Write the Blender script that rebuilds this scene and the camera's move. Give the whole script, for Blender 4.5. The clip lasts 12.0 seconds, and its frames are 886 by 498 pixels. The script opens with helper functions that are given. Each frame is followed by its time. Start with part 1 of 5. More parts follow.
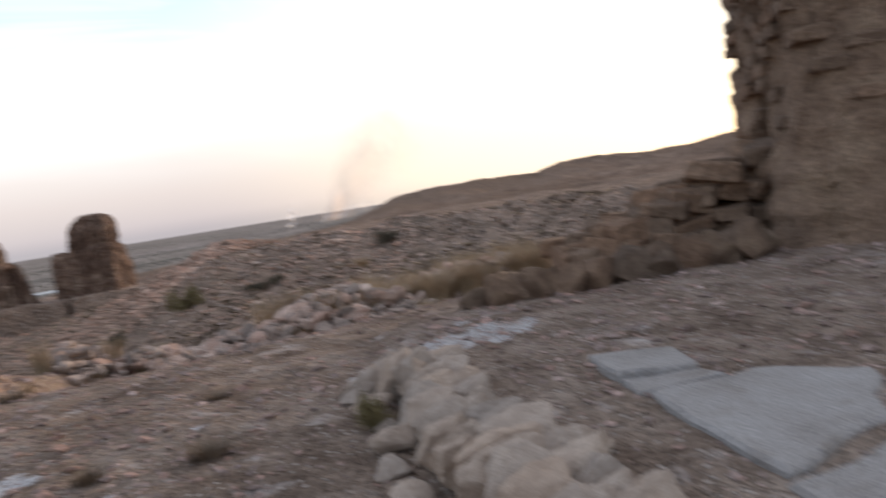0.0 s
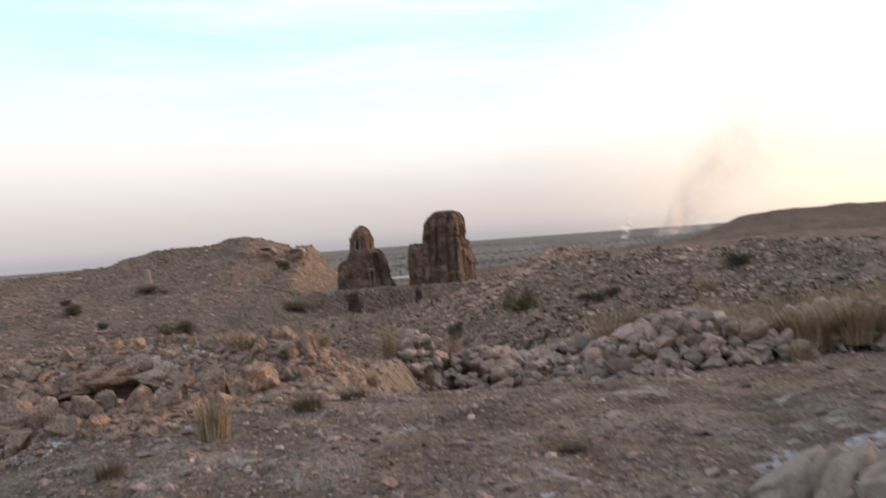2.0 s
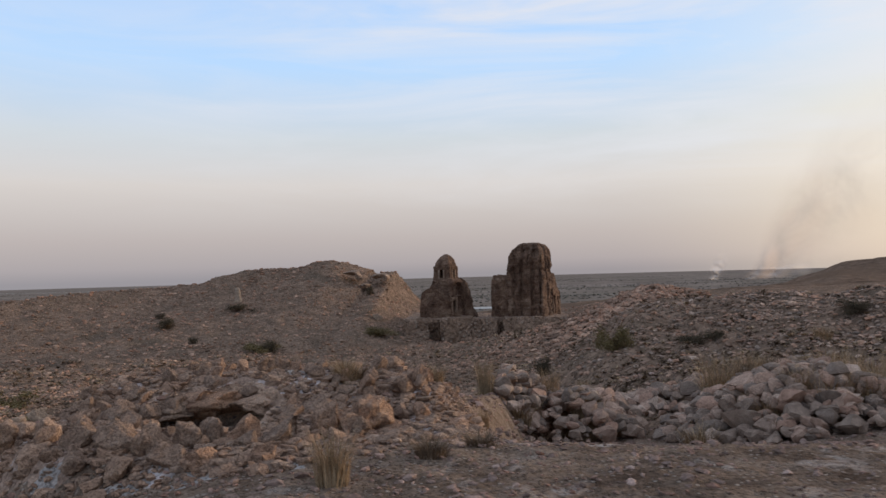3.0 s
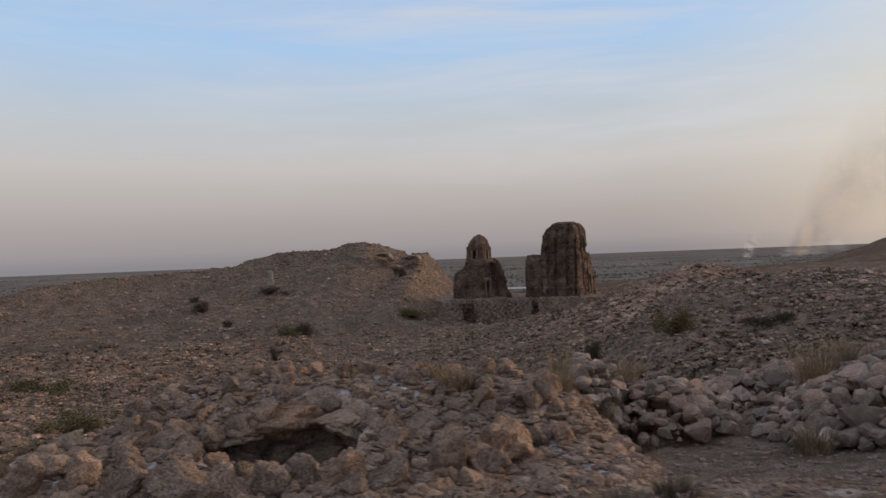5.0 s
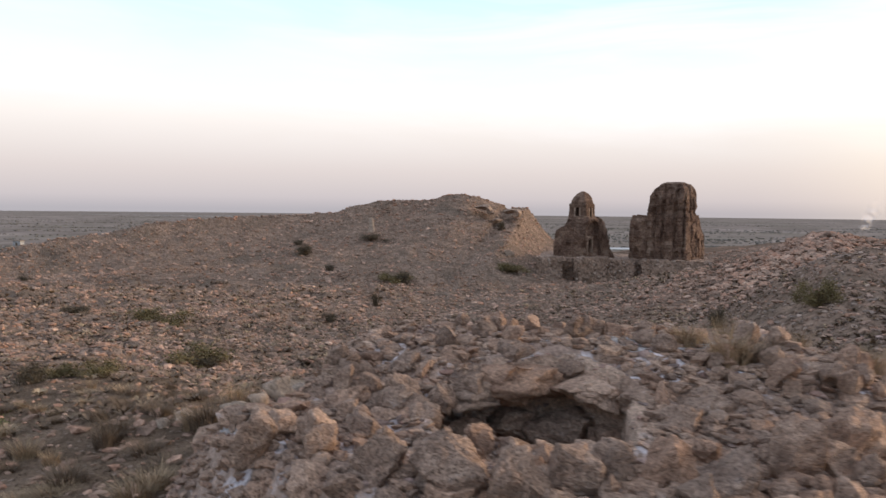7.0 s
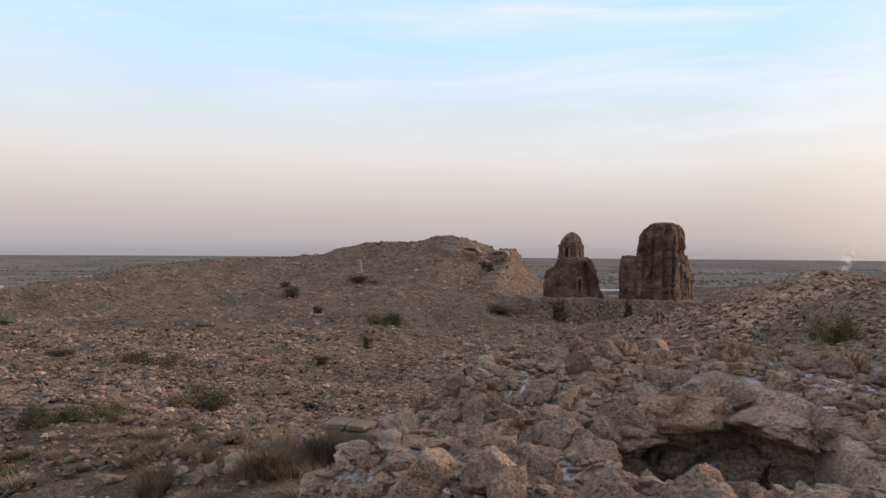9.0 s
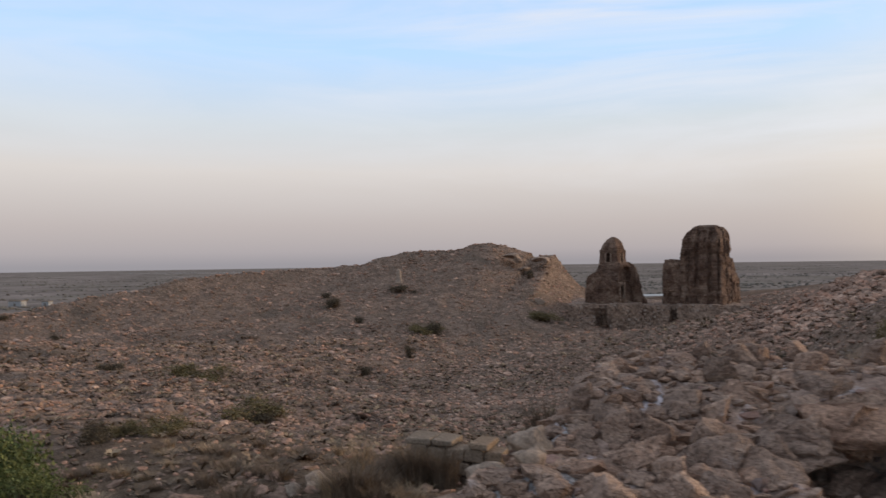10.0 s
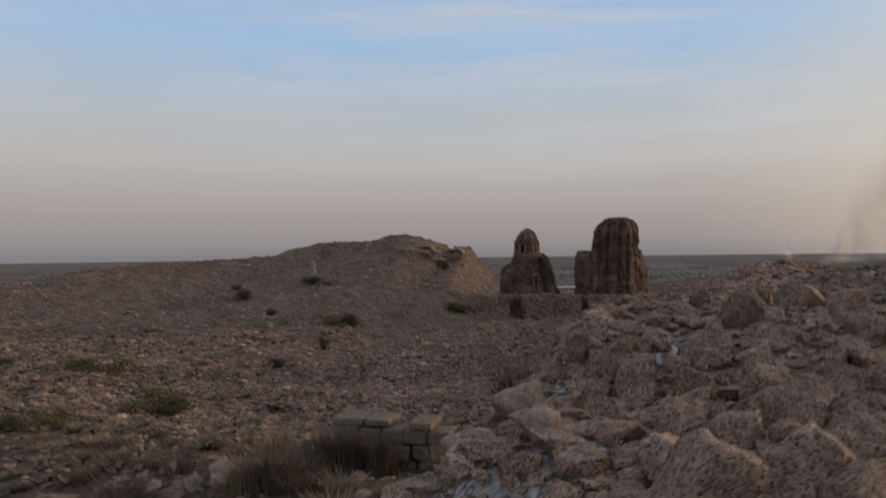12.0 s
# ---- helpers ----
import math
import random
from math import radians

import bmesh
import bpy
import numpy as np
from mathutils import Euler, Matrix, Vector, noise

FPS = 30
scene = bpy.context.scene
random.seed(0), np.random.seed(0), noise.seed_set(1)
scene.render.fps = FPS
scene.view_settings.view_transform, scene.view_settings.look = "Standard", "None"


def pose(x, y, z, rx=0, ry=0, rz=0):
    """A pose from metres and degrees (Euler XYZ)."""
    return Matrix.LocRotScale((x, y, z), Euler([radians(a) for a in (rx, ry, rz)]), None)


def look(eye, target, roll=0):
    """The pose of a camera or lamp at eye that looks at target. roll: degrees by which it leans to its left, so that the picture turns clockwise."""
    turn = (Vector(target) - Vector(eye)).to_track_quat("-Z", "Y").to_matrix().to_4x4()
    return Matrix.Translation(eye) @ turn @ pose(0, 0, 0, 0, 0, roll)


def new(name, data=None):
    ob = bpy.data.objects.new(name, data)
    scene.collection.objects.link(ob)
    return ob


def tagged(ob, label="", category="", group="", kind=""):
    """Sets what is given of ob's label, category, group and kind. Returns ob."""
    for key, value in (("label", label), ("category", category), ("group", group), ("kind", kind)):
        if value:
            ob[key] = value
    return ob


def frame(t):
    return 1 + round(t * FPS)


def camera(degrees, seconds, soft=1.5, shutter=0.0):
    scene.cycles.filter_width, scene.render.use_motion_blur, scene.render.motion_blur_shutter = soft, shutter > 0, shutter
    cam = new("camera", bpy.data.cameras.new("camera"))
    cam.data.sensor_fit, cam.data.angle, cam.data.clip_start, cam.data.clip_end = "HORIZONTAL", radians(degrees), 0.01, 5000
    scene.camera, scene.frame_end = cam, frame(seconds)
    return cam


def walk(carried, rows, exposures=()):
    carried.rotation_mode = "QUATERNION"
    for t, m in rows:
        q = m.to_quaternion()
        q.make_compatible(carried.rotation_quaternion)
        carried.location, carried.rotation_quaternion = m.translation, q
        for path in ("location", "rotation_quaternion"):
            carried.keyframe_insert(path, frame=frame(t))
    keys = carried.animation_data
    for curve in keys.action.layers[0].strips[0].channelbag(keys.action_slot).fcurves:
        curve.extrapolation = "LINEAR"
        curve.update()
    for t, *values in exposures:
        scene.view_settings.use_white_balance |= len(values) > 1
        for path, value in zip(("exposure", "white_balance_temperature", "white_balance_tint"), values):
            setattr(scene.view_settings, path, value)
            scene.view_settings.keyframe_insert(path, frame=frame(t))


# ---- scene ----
cam = camera(61.5, 12.0, shutter=0.5)
SKY, SUN = 1.0, 1.7
EXPOSURE = [(0.0, 1.0), (0.5, 0.9), (1.0, 0.76), (1.5, 0.9), (2.0, 0.86), (2.5, 0.58), (4.5, 0.0), (5.0, 0.0), (5.5, 0.2), (6.0, 0.84), (6.5, 0.9), (7.0, 0.9), (7.5, 0.82), (9.5, 0.45), (10.5, 0.25), (11.5, -0.1), (12.0, -0.2)]
PATH = [
    (0, (2.712, 2.259, 2.528), (3.615, 4.036, 2.373), -8.9),
    (0.5, (2.775, 2.56, 2.578), (3.158, 4.523, 2.532), -6.9),
    (1, (2.724, 2.976, 2.531), (2.758, 4.966, 2.339), -3.6),
    (1.5, (2.75, 3.346, 2.553), (2.864, 5.335, 2.377), -4.7),
    (2, (2.74, 3.852, 2.565), (2.812, 5.851, 2.538), -4.2),
    (2.5, (2.492, 4.279, 2.563), (2.388, 6.275, 2.64), -1.7),
    (4.5, (1.431, 6.097, 2.556), (1.25, 8.088, 2.563), -1.8),
    (5, (1.103, 6.503, 2.603), (0.883, 8.491, 2.62), -2.2),
    (5.5, (0.661, 6.768, 2.567), (0.368, 8.74, 2.41), -0.5),
    (6, (0.324, 7.124, 2.545), (-0.042, 9.077, 2.319), 1.2),
    (6.5, (-0.033, 7.333, 2.512), (-0.473, 9.279, 2.368), 1.6),
    (7, (-0.417, 7.565, 2.451), (-0.885, 9.506, 2.348), 0.6),
    (7.5, (-0.818, 7.823, 2.43), (-1.325, 9.757, 2.38), -0.6),
    (9.5, (-1.931, 8.378, 2.107), (-2.346, 10.334, 2.126), 0.6),
    (10, (-2.249, 8.617, 2.092), (-2.773, 10.547, 2.127), -0.8),
    (10.5, (-2.419, 8.879, 2.019), (-3.011, 10.788, 2.09), -0.9),
    (11, (-2.628, 9.176, 1.947), (-3.358, 11.032, 2.084), -0.1),
    (11.5, (-2.607, 9.442, 1.791), (-3.066, 11.383, 1.929), -0.0),
    (12, (-2.721, 9.678, 1.707), (-3.021, 11.656, 1.72), -0.7),
]
walk(cam, [(t, look(eye, target, roll)) for t, eye, target, roll in PATH], EXPOSURE)

# ---- world and light ----
SUN_AZIMUTH, SUN_HEIGHT = radians(62), radians(7)
world = bpy.data.worlds.new("evening_sky")
scene.world = world
world.use_nodes = True
wn, wl = world.node_tree.nodes, world.node_tree.links
wn.clear()


def wnode(kind, **values):
    n = wn.new(kind)
    for key, value in values.items():
        n.inputs[key].default_value = value
    return n


def wmath(op, a, b=None):
    n = wn.new("ShaderNodeMath")
    n.operation = op
    for i, v in enumerate((a, b)):
        if v is None:
            continue
        if isinstance(v, (int, float)):
            n.inputs[i].default_value = v
        else:
            wl.new(v, n.inputs[i])
    return n.outputs[0]


def wmix(fac, a, b):
    n = wn.new("ShaderNodeMix")
    n.data_type = "RGBA"
    for i, v in ((0, fac), (6, a), (7, b)):
        if isinstance(v, (int, float, tuple)):
            n.inputs[i].default_value = v
        else:
            wl.new(v, n.inputs[i])
    return n.outputs[2]


def ramp_of(nodes, stops):
    n = nodes.new("ShaderNodeValToRGB")
    while len(n.color_ramp.elements) < len(stops):
        n.color_ramp.elements.new(0.5)
    for e, (at, c) in zip(n.color_ramp.elements, stops):
        e.position, e.color = at, (*c, 1)
    return n


tex = wn.new("ShaderNodeTexCoord")
sep = wn.new("ShaderNodeSeparateXYZ")
wl.new(tex.outputs["Generated"], sep.inputs[0])
up = wmath("MAXIMUM", sep.outputs["Z"], 0.0)
haze = ramp_of(wn, [(0.0, (0.29, 0.282, 0.312)), (0.016, (0.37, 0.345, 0.37)), (0.05, (0.45, 0.405, 0.415)), (0.12, (0.62, 0.575, 0.56)), (0.18, (0.585, 0.63, 0.68)), (0.27, (0.455, 0.655, 0.93)), (0.36, (0.42, 0.61, 0.92)), (0.6, (0.36, 0.45, 0.62)), (1.0, (0.34, 0.38, 0.48))])
wl.new(up, haze.inputs[0])
# warmer and brighter towards the place where the sun went down
toward = wn.new("ShaderNodeVectorMath")
toward.operation = "DOT_PRODUCT"
toward.inputs[1].default_value = (math.sin(SUN_AZIMUTH), math.cos(SUN_AZIMUTH), 0.12)
wl.new(tex.outputs["Generated"], toward.inputs[0])
glow = wn.new("ShaderNodeMapRange")
glow.interpolation_type = "SMOOTHSTEP"
glow.inputs[1].default_value, glow.inputs[2].default_value = 0.58, 1.16
wl.new(toward.outputs["Value"], glow.inputs[0])
sky_a = wmix(glow.outputs[0], haze.outputs[0], (1.0, 0.85, 0.64, 1))
# thin streaks of cloud high up
stretch = wn.new("ShaderNodeMapping")
stretch.inputs["Rotation"].default_value = (0.05, 0.16, 0.5)
stretch.inputs["Scale"].default_value = (1.6, 2.4, 11)
wl.new(tex.outputs["Generated"], stretch.inputs[0])
cloud = wnode("ShaderNodeTexNoise", Scale=1.5, Detail=6, Roughness=0.58, Distortion=0.7)
wl.new(stretch.outputs[0], cloud.inputs["Vector"])
cover = wn.new("ShaderNodeMapRange")
cover.inputs[1].default_value, cover.inputs[2].default_value, cover.inputs[4].default_value = 0.40, 0.68, 0.95
wl.new(cloud.outputs[0], cover.inputs[0])
high = wn.new("ShaderNodeMapRange")
high.inputs[1].default_value, high.inputs[2].default_value = 0.06, 0.24
wl.new(up, high.inputs[0])
gather = wn.new("ShaderNodeMapRange")
gather.inputs[1].default_value, gather.inputs[2].default_value, gather.inputs[3].default_value = -0.05, 0.62, 0.3
wl.new(toward.outputs["Value"], gather.inputs[0])
sky_b = wmix(wmath("MULTIPLY", wmath("MULTIPLY", cover.outputs[0], gather.outputs[0]), high.outputs[0]), sky_a, (0.72, 0.73, 0.79, 1))
air = wn.new("ShaderNodeTexSky")
air.sky_type, air.sun_disc, air.sun_elevation, air.sun_rotation = "NISHITA", False, radians(4), SUN_AZIMUTH
air_dim = wn.new("ShaderNodeVectorMath")
air_dim.operation = "SCALE"
air_dim.inputs["Scale"].default_value = 0.1
wl.new(air.outputs[0], air_dim.inputs[0])
sky_c = wmix(0.15, sky_b, air_dim.outputs[0])
back = wn.new("ShaderNodeBackground")
back.inputs["Strength"].default_value = SKY
wl.new(sky_c, back.inputs[0])
wl.new(back.outputs[0], wn.new("ShaderNodeOutputWorld").inputs[0])

sun = new("sun", bpy.data.lights.new("sun", "SUN"))
sun.data.energy, sun.data.angle, sun.data.color = SUN, radians(10), (1.0, 0.78, 0.58)
sun.matrix_world = look((0, 0, 0), (-math.sin(SUN_AZIMUTH), -math.cos(SUN_AZIMUTH), -math.tan(SUN_HEIGHT)))


# ---- materials ----
def material(name, colours, scale=1.0, rough=0.9, bump=0.3, grain=60.0, spots=None, patches=None, courses=None, coord="Object", random_tint=0.0):
    """colours: the stops of the large variation. scale: its size per metre. grain: fine grain per metre.
    spots: (scale, threshold, colour) pale or dark chips, or pores with their shade put into the colour; patches:
    (scale, low, high, colour) wide stains; courses: (width, height) of masonry joints."""
    m = bpy.data.materials.new(name)
    m.use_nodes = True
    n, l = m.node_tree.nodes, m.node_tree.links
    bsdf = n["Principled BSDF"]
    bsdf.inputs["Roughness"].default_value = rough
    bsdf.inputs["Specular IOR Level"].default_value = 0.0 if coord == "World" else 0.2
    at = n.new("ShaderNodeTexCoord").outputs[coord] if coord != "World" else n.new("ShaderNodeNewGeometry").outputs["Position"]

    def mix(fac, a, b, mode="MIX"):
        x = n.new("ShaderNodeMix")
        x.data_type, x.blend_type = "RGBA", mode
        for i, v in ((0, fac), (6, a), (7, b)):
            if isinstance(v, (int, float, tuple)):
                x.inputs[i].default_value = v
            else:
                l.new(v, x.inputs[i])
        return x.outputs[2]

    def noise_of(s, detail=5, rough_=0.6, distortion=0.0):
        x = n.new("ShaderNodeTexNoise")
        x.inputs["Scale"].default_value, x.inputs["Detail"].default_value = s, detail
        x.inputs["Roughness"].default_value, x.inputs["Distortion"].default_value = rough_, distortion
        l.new(at, x.inputs["Vector"])
        return x.outputs[0]

    def between(v, lo, hi, top=1.0):
        x = n.new("ShaderNodeMapRange")
        x.inputs[1].default_value, x.inputs[2].default_value, x.inputs[4].default_value = lo, hi, top
        l.new(v, x.inputs[0])
        return x.outputs[0]

    big = noise_of(scale, 6, 0.62, 0.3)
    ramp = ramp_of(n, [(0.3 + 0.4 * i / max(1, len(colours) - 1), c) for i, c in enumerate(colours)])
    l.new(big, ramp.inputs[0])
    colour = ramp.outputs[0]
    fine = noise_of(grain, 4, 0.7)
    colour = mix(0.75, colour, between(fine, 0.2, 0.8, 1.6), "MULTIPLY")
    height = fine
    if patches:
        ps, lo, hi, pc = patches
        p = between(noise_of(ps, 7, 0.65, 0.6), lo, hi, 0.85)
        colour = mix(p, colour, (*pc, 1))
    if spots:
        v = n.new("ShaderNodeTexVoronoi")
        v.inputs["Scale"].default_value = spots[0]
        l.new(at, v.inputs["Vector"])
        pick = n.new("ShaderNodeSeparateColor")
        l.new(v.outputs["Color"], pick.inputs[0])
        keep = between(pick.outputs[0], spots[1], spots[1] + 0.05, 0.8)
        body = between(v.outputs["Distance"], 0.42, 0.25)
        both = n.new("ShaderNodeMath")
        both.operation = "MULTIPLY"
        l.new(keep, both.inputs[0]), l.new(body, both.inputs[1])
        colour = mix(both.outputs[0], colour, (*spots[2], 1))
        add = n.new("ShaderNodeMath")
        add.operation = "ADD"
        l.new(height, add.inputs[0]), l.new(body, add.inputs[1])
        height = add.outputs[0]
    if courses:
        b = n.new("ShaderNodeTexBrick")
        b.inputs["Scale"].default_value = 1.0
        b.inputs["Brick Width"].default_value, b.inputs["Row Height"].default_value = courses
        b.inputs["Mortar Size"].default_value = courses[1] * 0.12
        b.inputs["Color1"].default_value, b.inputs["Color2"].default_value, b.inputs["Mortar"].default_value = (0.75, 0.75, 0.75, 1), (1, 1, 1, 1), (0.5, 0.48, 0.46, 1)
        turn = n.new("ShaderNodeMapping")
        turn.inputs["Rotation"].default_value = (radians(90), 0, 0)
        l.new(at, turn.inputs[0]), l.new(turn.outputs[0], b.inputs["Vector"])
        colour = mix(0.25, colour, b.outputs["Color"], "MULTIPLY")
    if random_tint:
        info = n.new("ShaderNodeObjectInfo")
        isle = n.new("ShaderNodeNewGeometry")
        r = n.new("ShaderNodeMath")
        r.operation = "ADD"
        l.new(info.outputs["Random"], r.inputs[0]), l.new(isle.outputs["Random Per Island"], r.inputs[1])
        f = n.new("ShaderNodeMath")
        f.operation = "FRACT"
        l.new(r.outputs[0], f.inputs[0])
        tint = ramp_of(n, [(0.0, (1 - random_tint,) * 3), (0.5, (1, 0.97, 0.94)), (0.8, (1.0 + random_tint * 0.3, 0.93, 0.84)), (1.0, (1.15 + random_tint, 1.13 + random_tint, 1.1 + random_tint))])
        l.new(f.outputs[0], tint.inputs[0])
        colour = mix(1.0, colour, tint.outputs[0], "MULTIPLY")
    l.new(colour, bsdf.inputs["Base Color"])
    bp = n.new("ShaderNodeBump")
    bp.inputs["Strength"].default_value, bp.inputs["Distance"].default_value = bump, 1.0 / grain
    l.new(height, bp.inputs["Height"])
    l.new(bp.outputs[0], bsdf.inputs["Normal"])
    return m


M_dirt = material("gravel_dirt", [(0.139, 0.095, 0.070), (0.266, 0.191, 0.142), (0.383, 0.289, 0.221)], 1.6, 0.95, 1.0, 24, (18, 0.70, (0.487, 0.399, 0.331)), (2.2, 0.57, 0.70, (0.517, 0.436, 0.381)), coord="World")
M_mound = material("lime_crust", [(0.266, 0.183, 0.136), (0.451, 0.315, 0.241), (0.551, 0.396, 0.303)], 1.6, 0.95, 1.0, 22, (9, 0.7, (0.601, 0.457, 0.368)), (1.9, 0.52, 0.62, (0.800, 0.728, 0.720)), coord="World")
M_slope = material("stony_slope", [(0.186, 0.132, 0.097), (0.311, 0.215, 0.156), (0.424, 0.294, 0.212)], 0.35, 0.95, 1.0, 1.6, (2.2, 0.45, (0.452, 0.333, 0.258)), (0.06, 0.52, 0.66, (0.169, 0.127, 0.094)), coord="World")
M_sand = material("sandy_hills", [(0.140, 0.098, 0.072), (0.225, 0.152, 0.110), (0.290, 0.202, 0.148)], 0.02, 0.95, 0.8, 0.25, patches=(0.012, 0.5, 0.62, (0.196, 0.131, 0.092)), coord="World")
# the plain's muted colours have the haze of distance put into them
M_plain = material("hazed_river_plain", [(0.224, 0.183, 0.151), (0.275, 0.224, 0.189), (0.326, 0.266, 0.227)], 0.0045, 0.95, 0.0, 0.02, (0.007, 0.5, (0.211, 0.180, 0.145)), (0.0026, 0.46, 0.58, (0.195, 0.164, 0.132)), coord="World")
# dark spots put the shade inside the stone's pores into its colour
M_rock = material("porous_limestone", [(0.287, 0.187, 0.135), (0.463, 0.317, 0.232), (0.576, 0.407, 0.299)], 3.5, 0.92, 1.0, 34, (75, 0.8, (0.160, 0.106, 0.074)), (5.0, 0.60, 0.72, (0.607, 0.498, 0.434)), random_tint=0.18)
M_pale = material("pale_limestone", [(0.310, 0.231, 0.172), (0.423, 0.322, 0.241), (0.489, 0.389, 0.297)], 3.0, 0.9, 0.6, 40, patches=(4.0, 0.6, 0.75, (0.282, 0.198, 0.138)), random_tint=0.12)
M_slab = material("paving_stone", [(0.252, 0.217, 0.189), (0.315, 0.277, 0.246), (0.352, 0.315, 0.283)], 2.2, 0.85, 0.4, 50, patches=(2.5, 0.56, 0.70, (0.170, 0.135, 0.108)))
M_heap = material("grey_rubble", [(0.263, 0.193, 0.151), (0.386, 0.291, 0.233), (0.510, 0.399, 0.325)], 1.5, 0.92, 0.5, 25, random_tint=0.45)
M_gravel = material("loose_stone", [(0.202, 0.137, 0.114), (0.344, 0.249, 0.209), (0.451, 0.341, 0.300)], 0.9, 0.92, 0.5, 30, coord="World", random_tint=0.35)
M_scree = material("hillside_stone", [(0.267, 0.184, 0.133), (0.410, 0.279, 0.209), (0.520, 0.367, 0.276)], 0.07, 0.92, 0.3, 8, coord="World", random_tint=0.42)
M_brick = material("dark_temple_masonry", [(0.095, 0.055, 0.037), (0.182, 0.108, 0.073), (0.320, 0.205, 0.140)], 0.45, 0.95, 1.0, 3.0, patches=(0.5, 0.54, 0.70, (0.25, 0.175, 0.125)), courses=(1.1, 0.42))
M_tower = material("brown_ruin_masonry", [(0.143, 0.093, 0.062), (0.225, 0.149, 0.101), (0.296, 0.206, 0.138)], 1.6, 0.95, 0.9, 20, random_tint=0.2)
M_earth = material("terrace_earth", [(0.257, 0.169, 0.119), (0.378, 0.257, 0.182), (0.486, 0.338, 0.252)], 0.5, 0.95, 1.0, 2.2, (1.3, 0.6, (0.513, 0.392, 0.308)), (0.35, 0.52, 0.66, (0.203, 0.142, 0.105)))
M_crag = material("crest_rock", [(0.27, 0.185, 0.13), (0.38, 0.265, 0.19), (0.47, 0.34, 0.25)], 0.5, 0.95, 1.0, 1.6, patches=(0.4, 0.55, 0.7, (0.20, 0.13, 0.09)))
M_wall = material("dressed_sandstone", [(0.202, 0.150, 0.105), (0.270, 0.205, 0.146), (0.314, 0.246, 0.181)], 2.0, 0.9, 0.5, 40, random_tint=0.1)
M_dry = material("dry_grass", [(0.260, 0.186, 0.115), (0.400, 0.292, 0.180), (0.510, 0.380, 0.245)], 2.0, 0.8, 0.0, 30, random_tint=0.25)
M_twig = material("dry_twigs", [(0.15, 0.11, 0.075), (0.23, 0.165, 0.11)], 2.0, 0.9, 0.0, 30, random_tint=0.25)
M_leaf = material("shrub_leaves", [(0.114, 0.095, 0.042), (0.181, 0.146, 0.065), (0.242, 0.185, 0.089)], 2.0, 0.75, 0.0, 30, random_tint=0.3)
M_dark = material("dark_shrub_leaves", [(0.078, 0.065, 0.043), (0.130, 0.106, 0.070)], 2.0, 0.85, 0.0, 30, random_tint=0.3)
M_fresh = material("fresh_leaves", [(0.085, 0.111, 0.034), (0.136, 0.162, 0.055), (0.170, 0.187, 0.076)], 2.0, 0.75, 0.0, 30, random_tint=0.3)
M_bank = material("grassy_bank", [(0.106, 0.074, 0.050), (0.189, 0.131, 0.091), (0.261, 0.185, 0.131)], 1.1, 0.95, 1.0, 18, (11, 0.62, (0.329, 0.242, 0.186)), (0.7, 0.52, 0.66, (0.145, 0.103, 0.070)), coord="World")
M_crust = material("white_lime_crust", [(0.360, 0.310, 0.274), (0.522, 0.468, 0.430), (0.612, 0.560, 0.532)], 5.0, 0.9, 1.0, 30, (16, 0.7, (0.324, 0.226, 0.172)), (4.0, 0.55, 0.66, (0.297, 0.209, 0.157)), coord="World")
M_edge = material("weathered_white_limestone", [(0.344, 0.264, 0.208), (0.443, 0.350, 0.278), (0.508, 0.410, 0.331)], 3.0, 0.9, 0.5, 40, patches=(4.0, 0.62, 0.76, (0.271, 0.193, 0.138)), random_tint=0.1)
M_white = material("white_plaster", [(0.341, 0.329, 0.310), (0.434, 0.422, 0.403)], 0.5, 0.8, 0.1, 5)
# tree colours raised towards the plain's, with distance haze painted in
M_trees = material("far_trees", [(0.157, 0.138, 0.112), (0.191, 0.170, 0.143)], 0.02, 0.95, 0.0, 1, coord="World")
M_water = material("river_water", [(0.30, 0.28, 0.26), (0.36, 0.34, 0.31)], 0.02, 0.35, 0.0, 1)


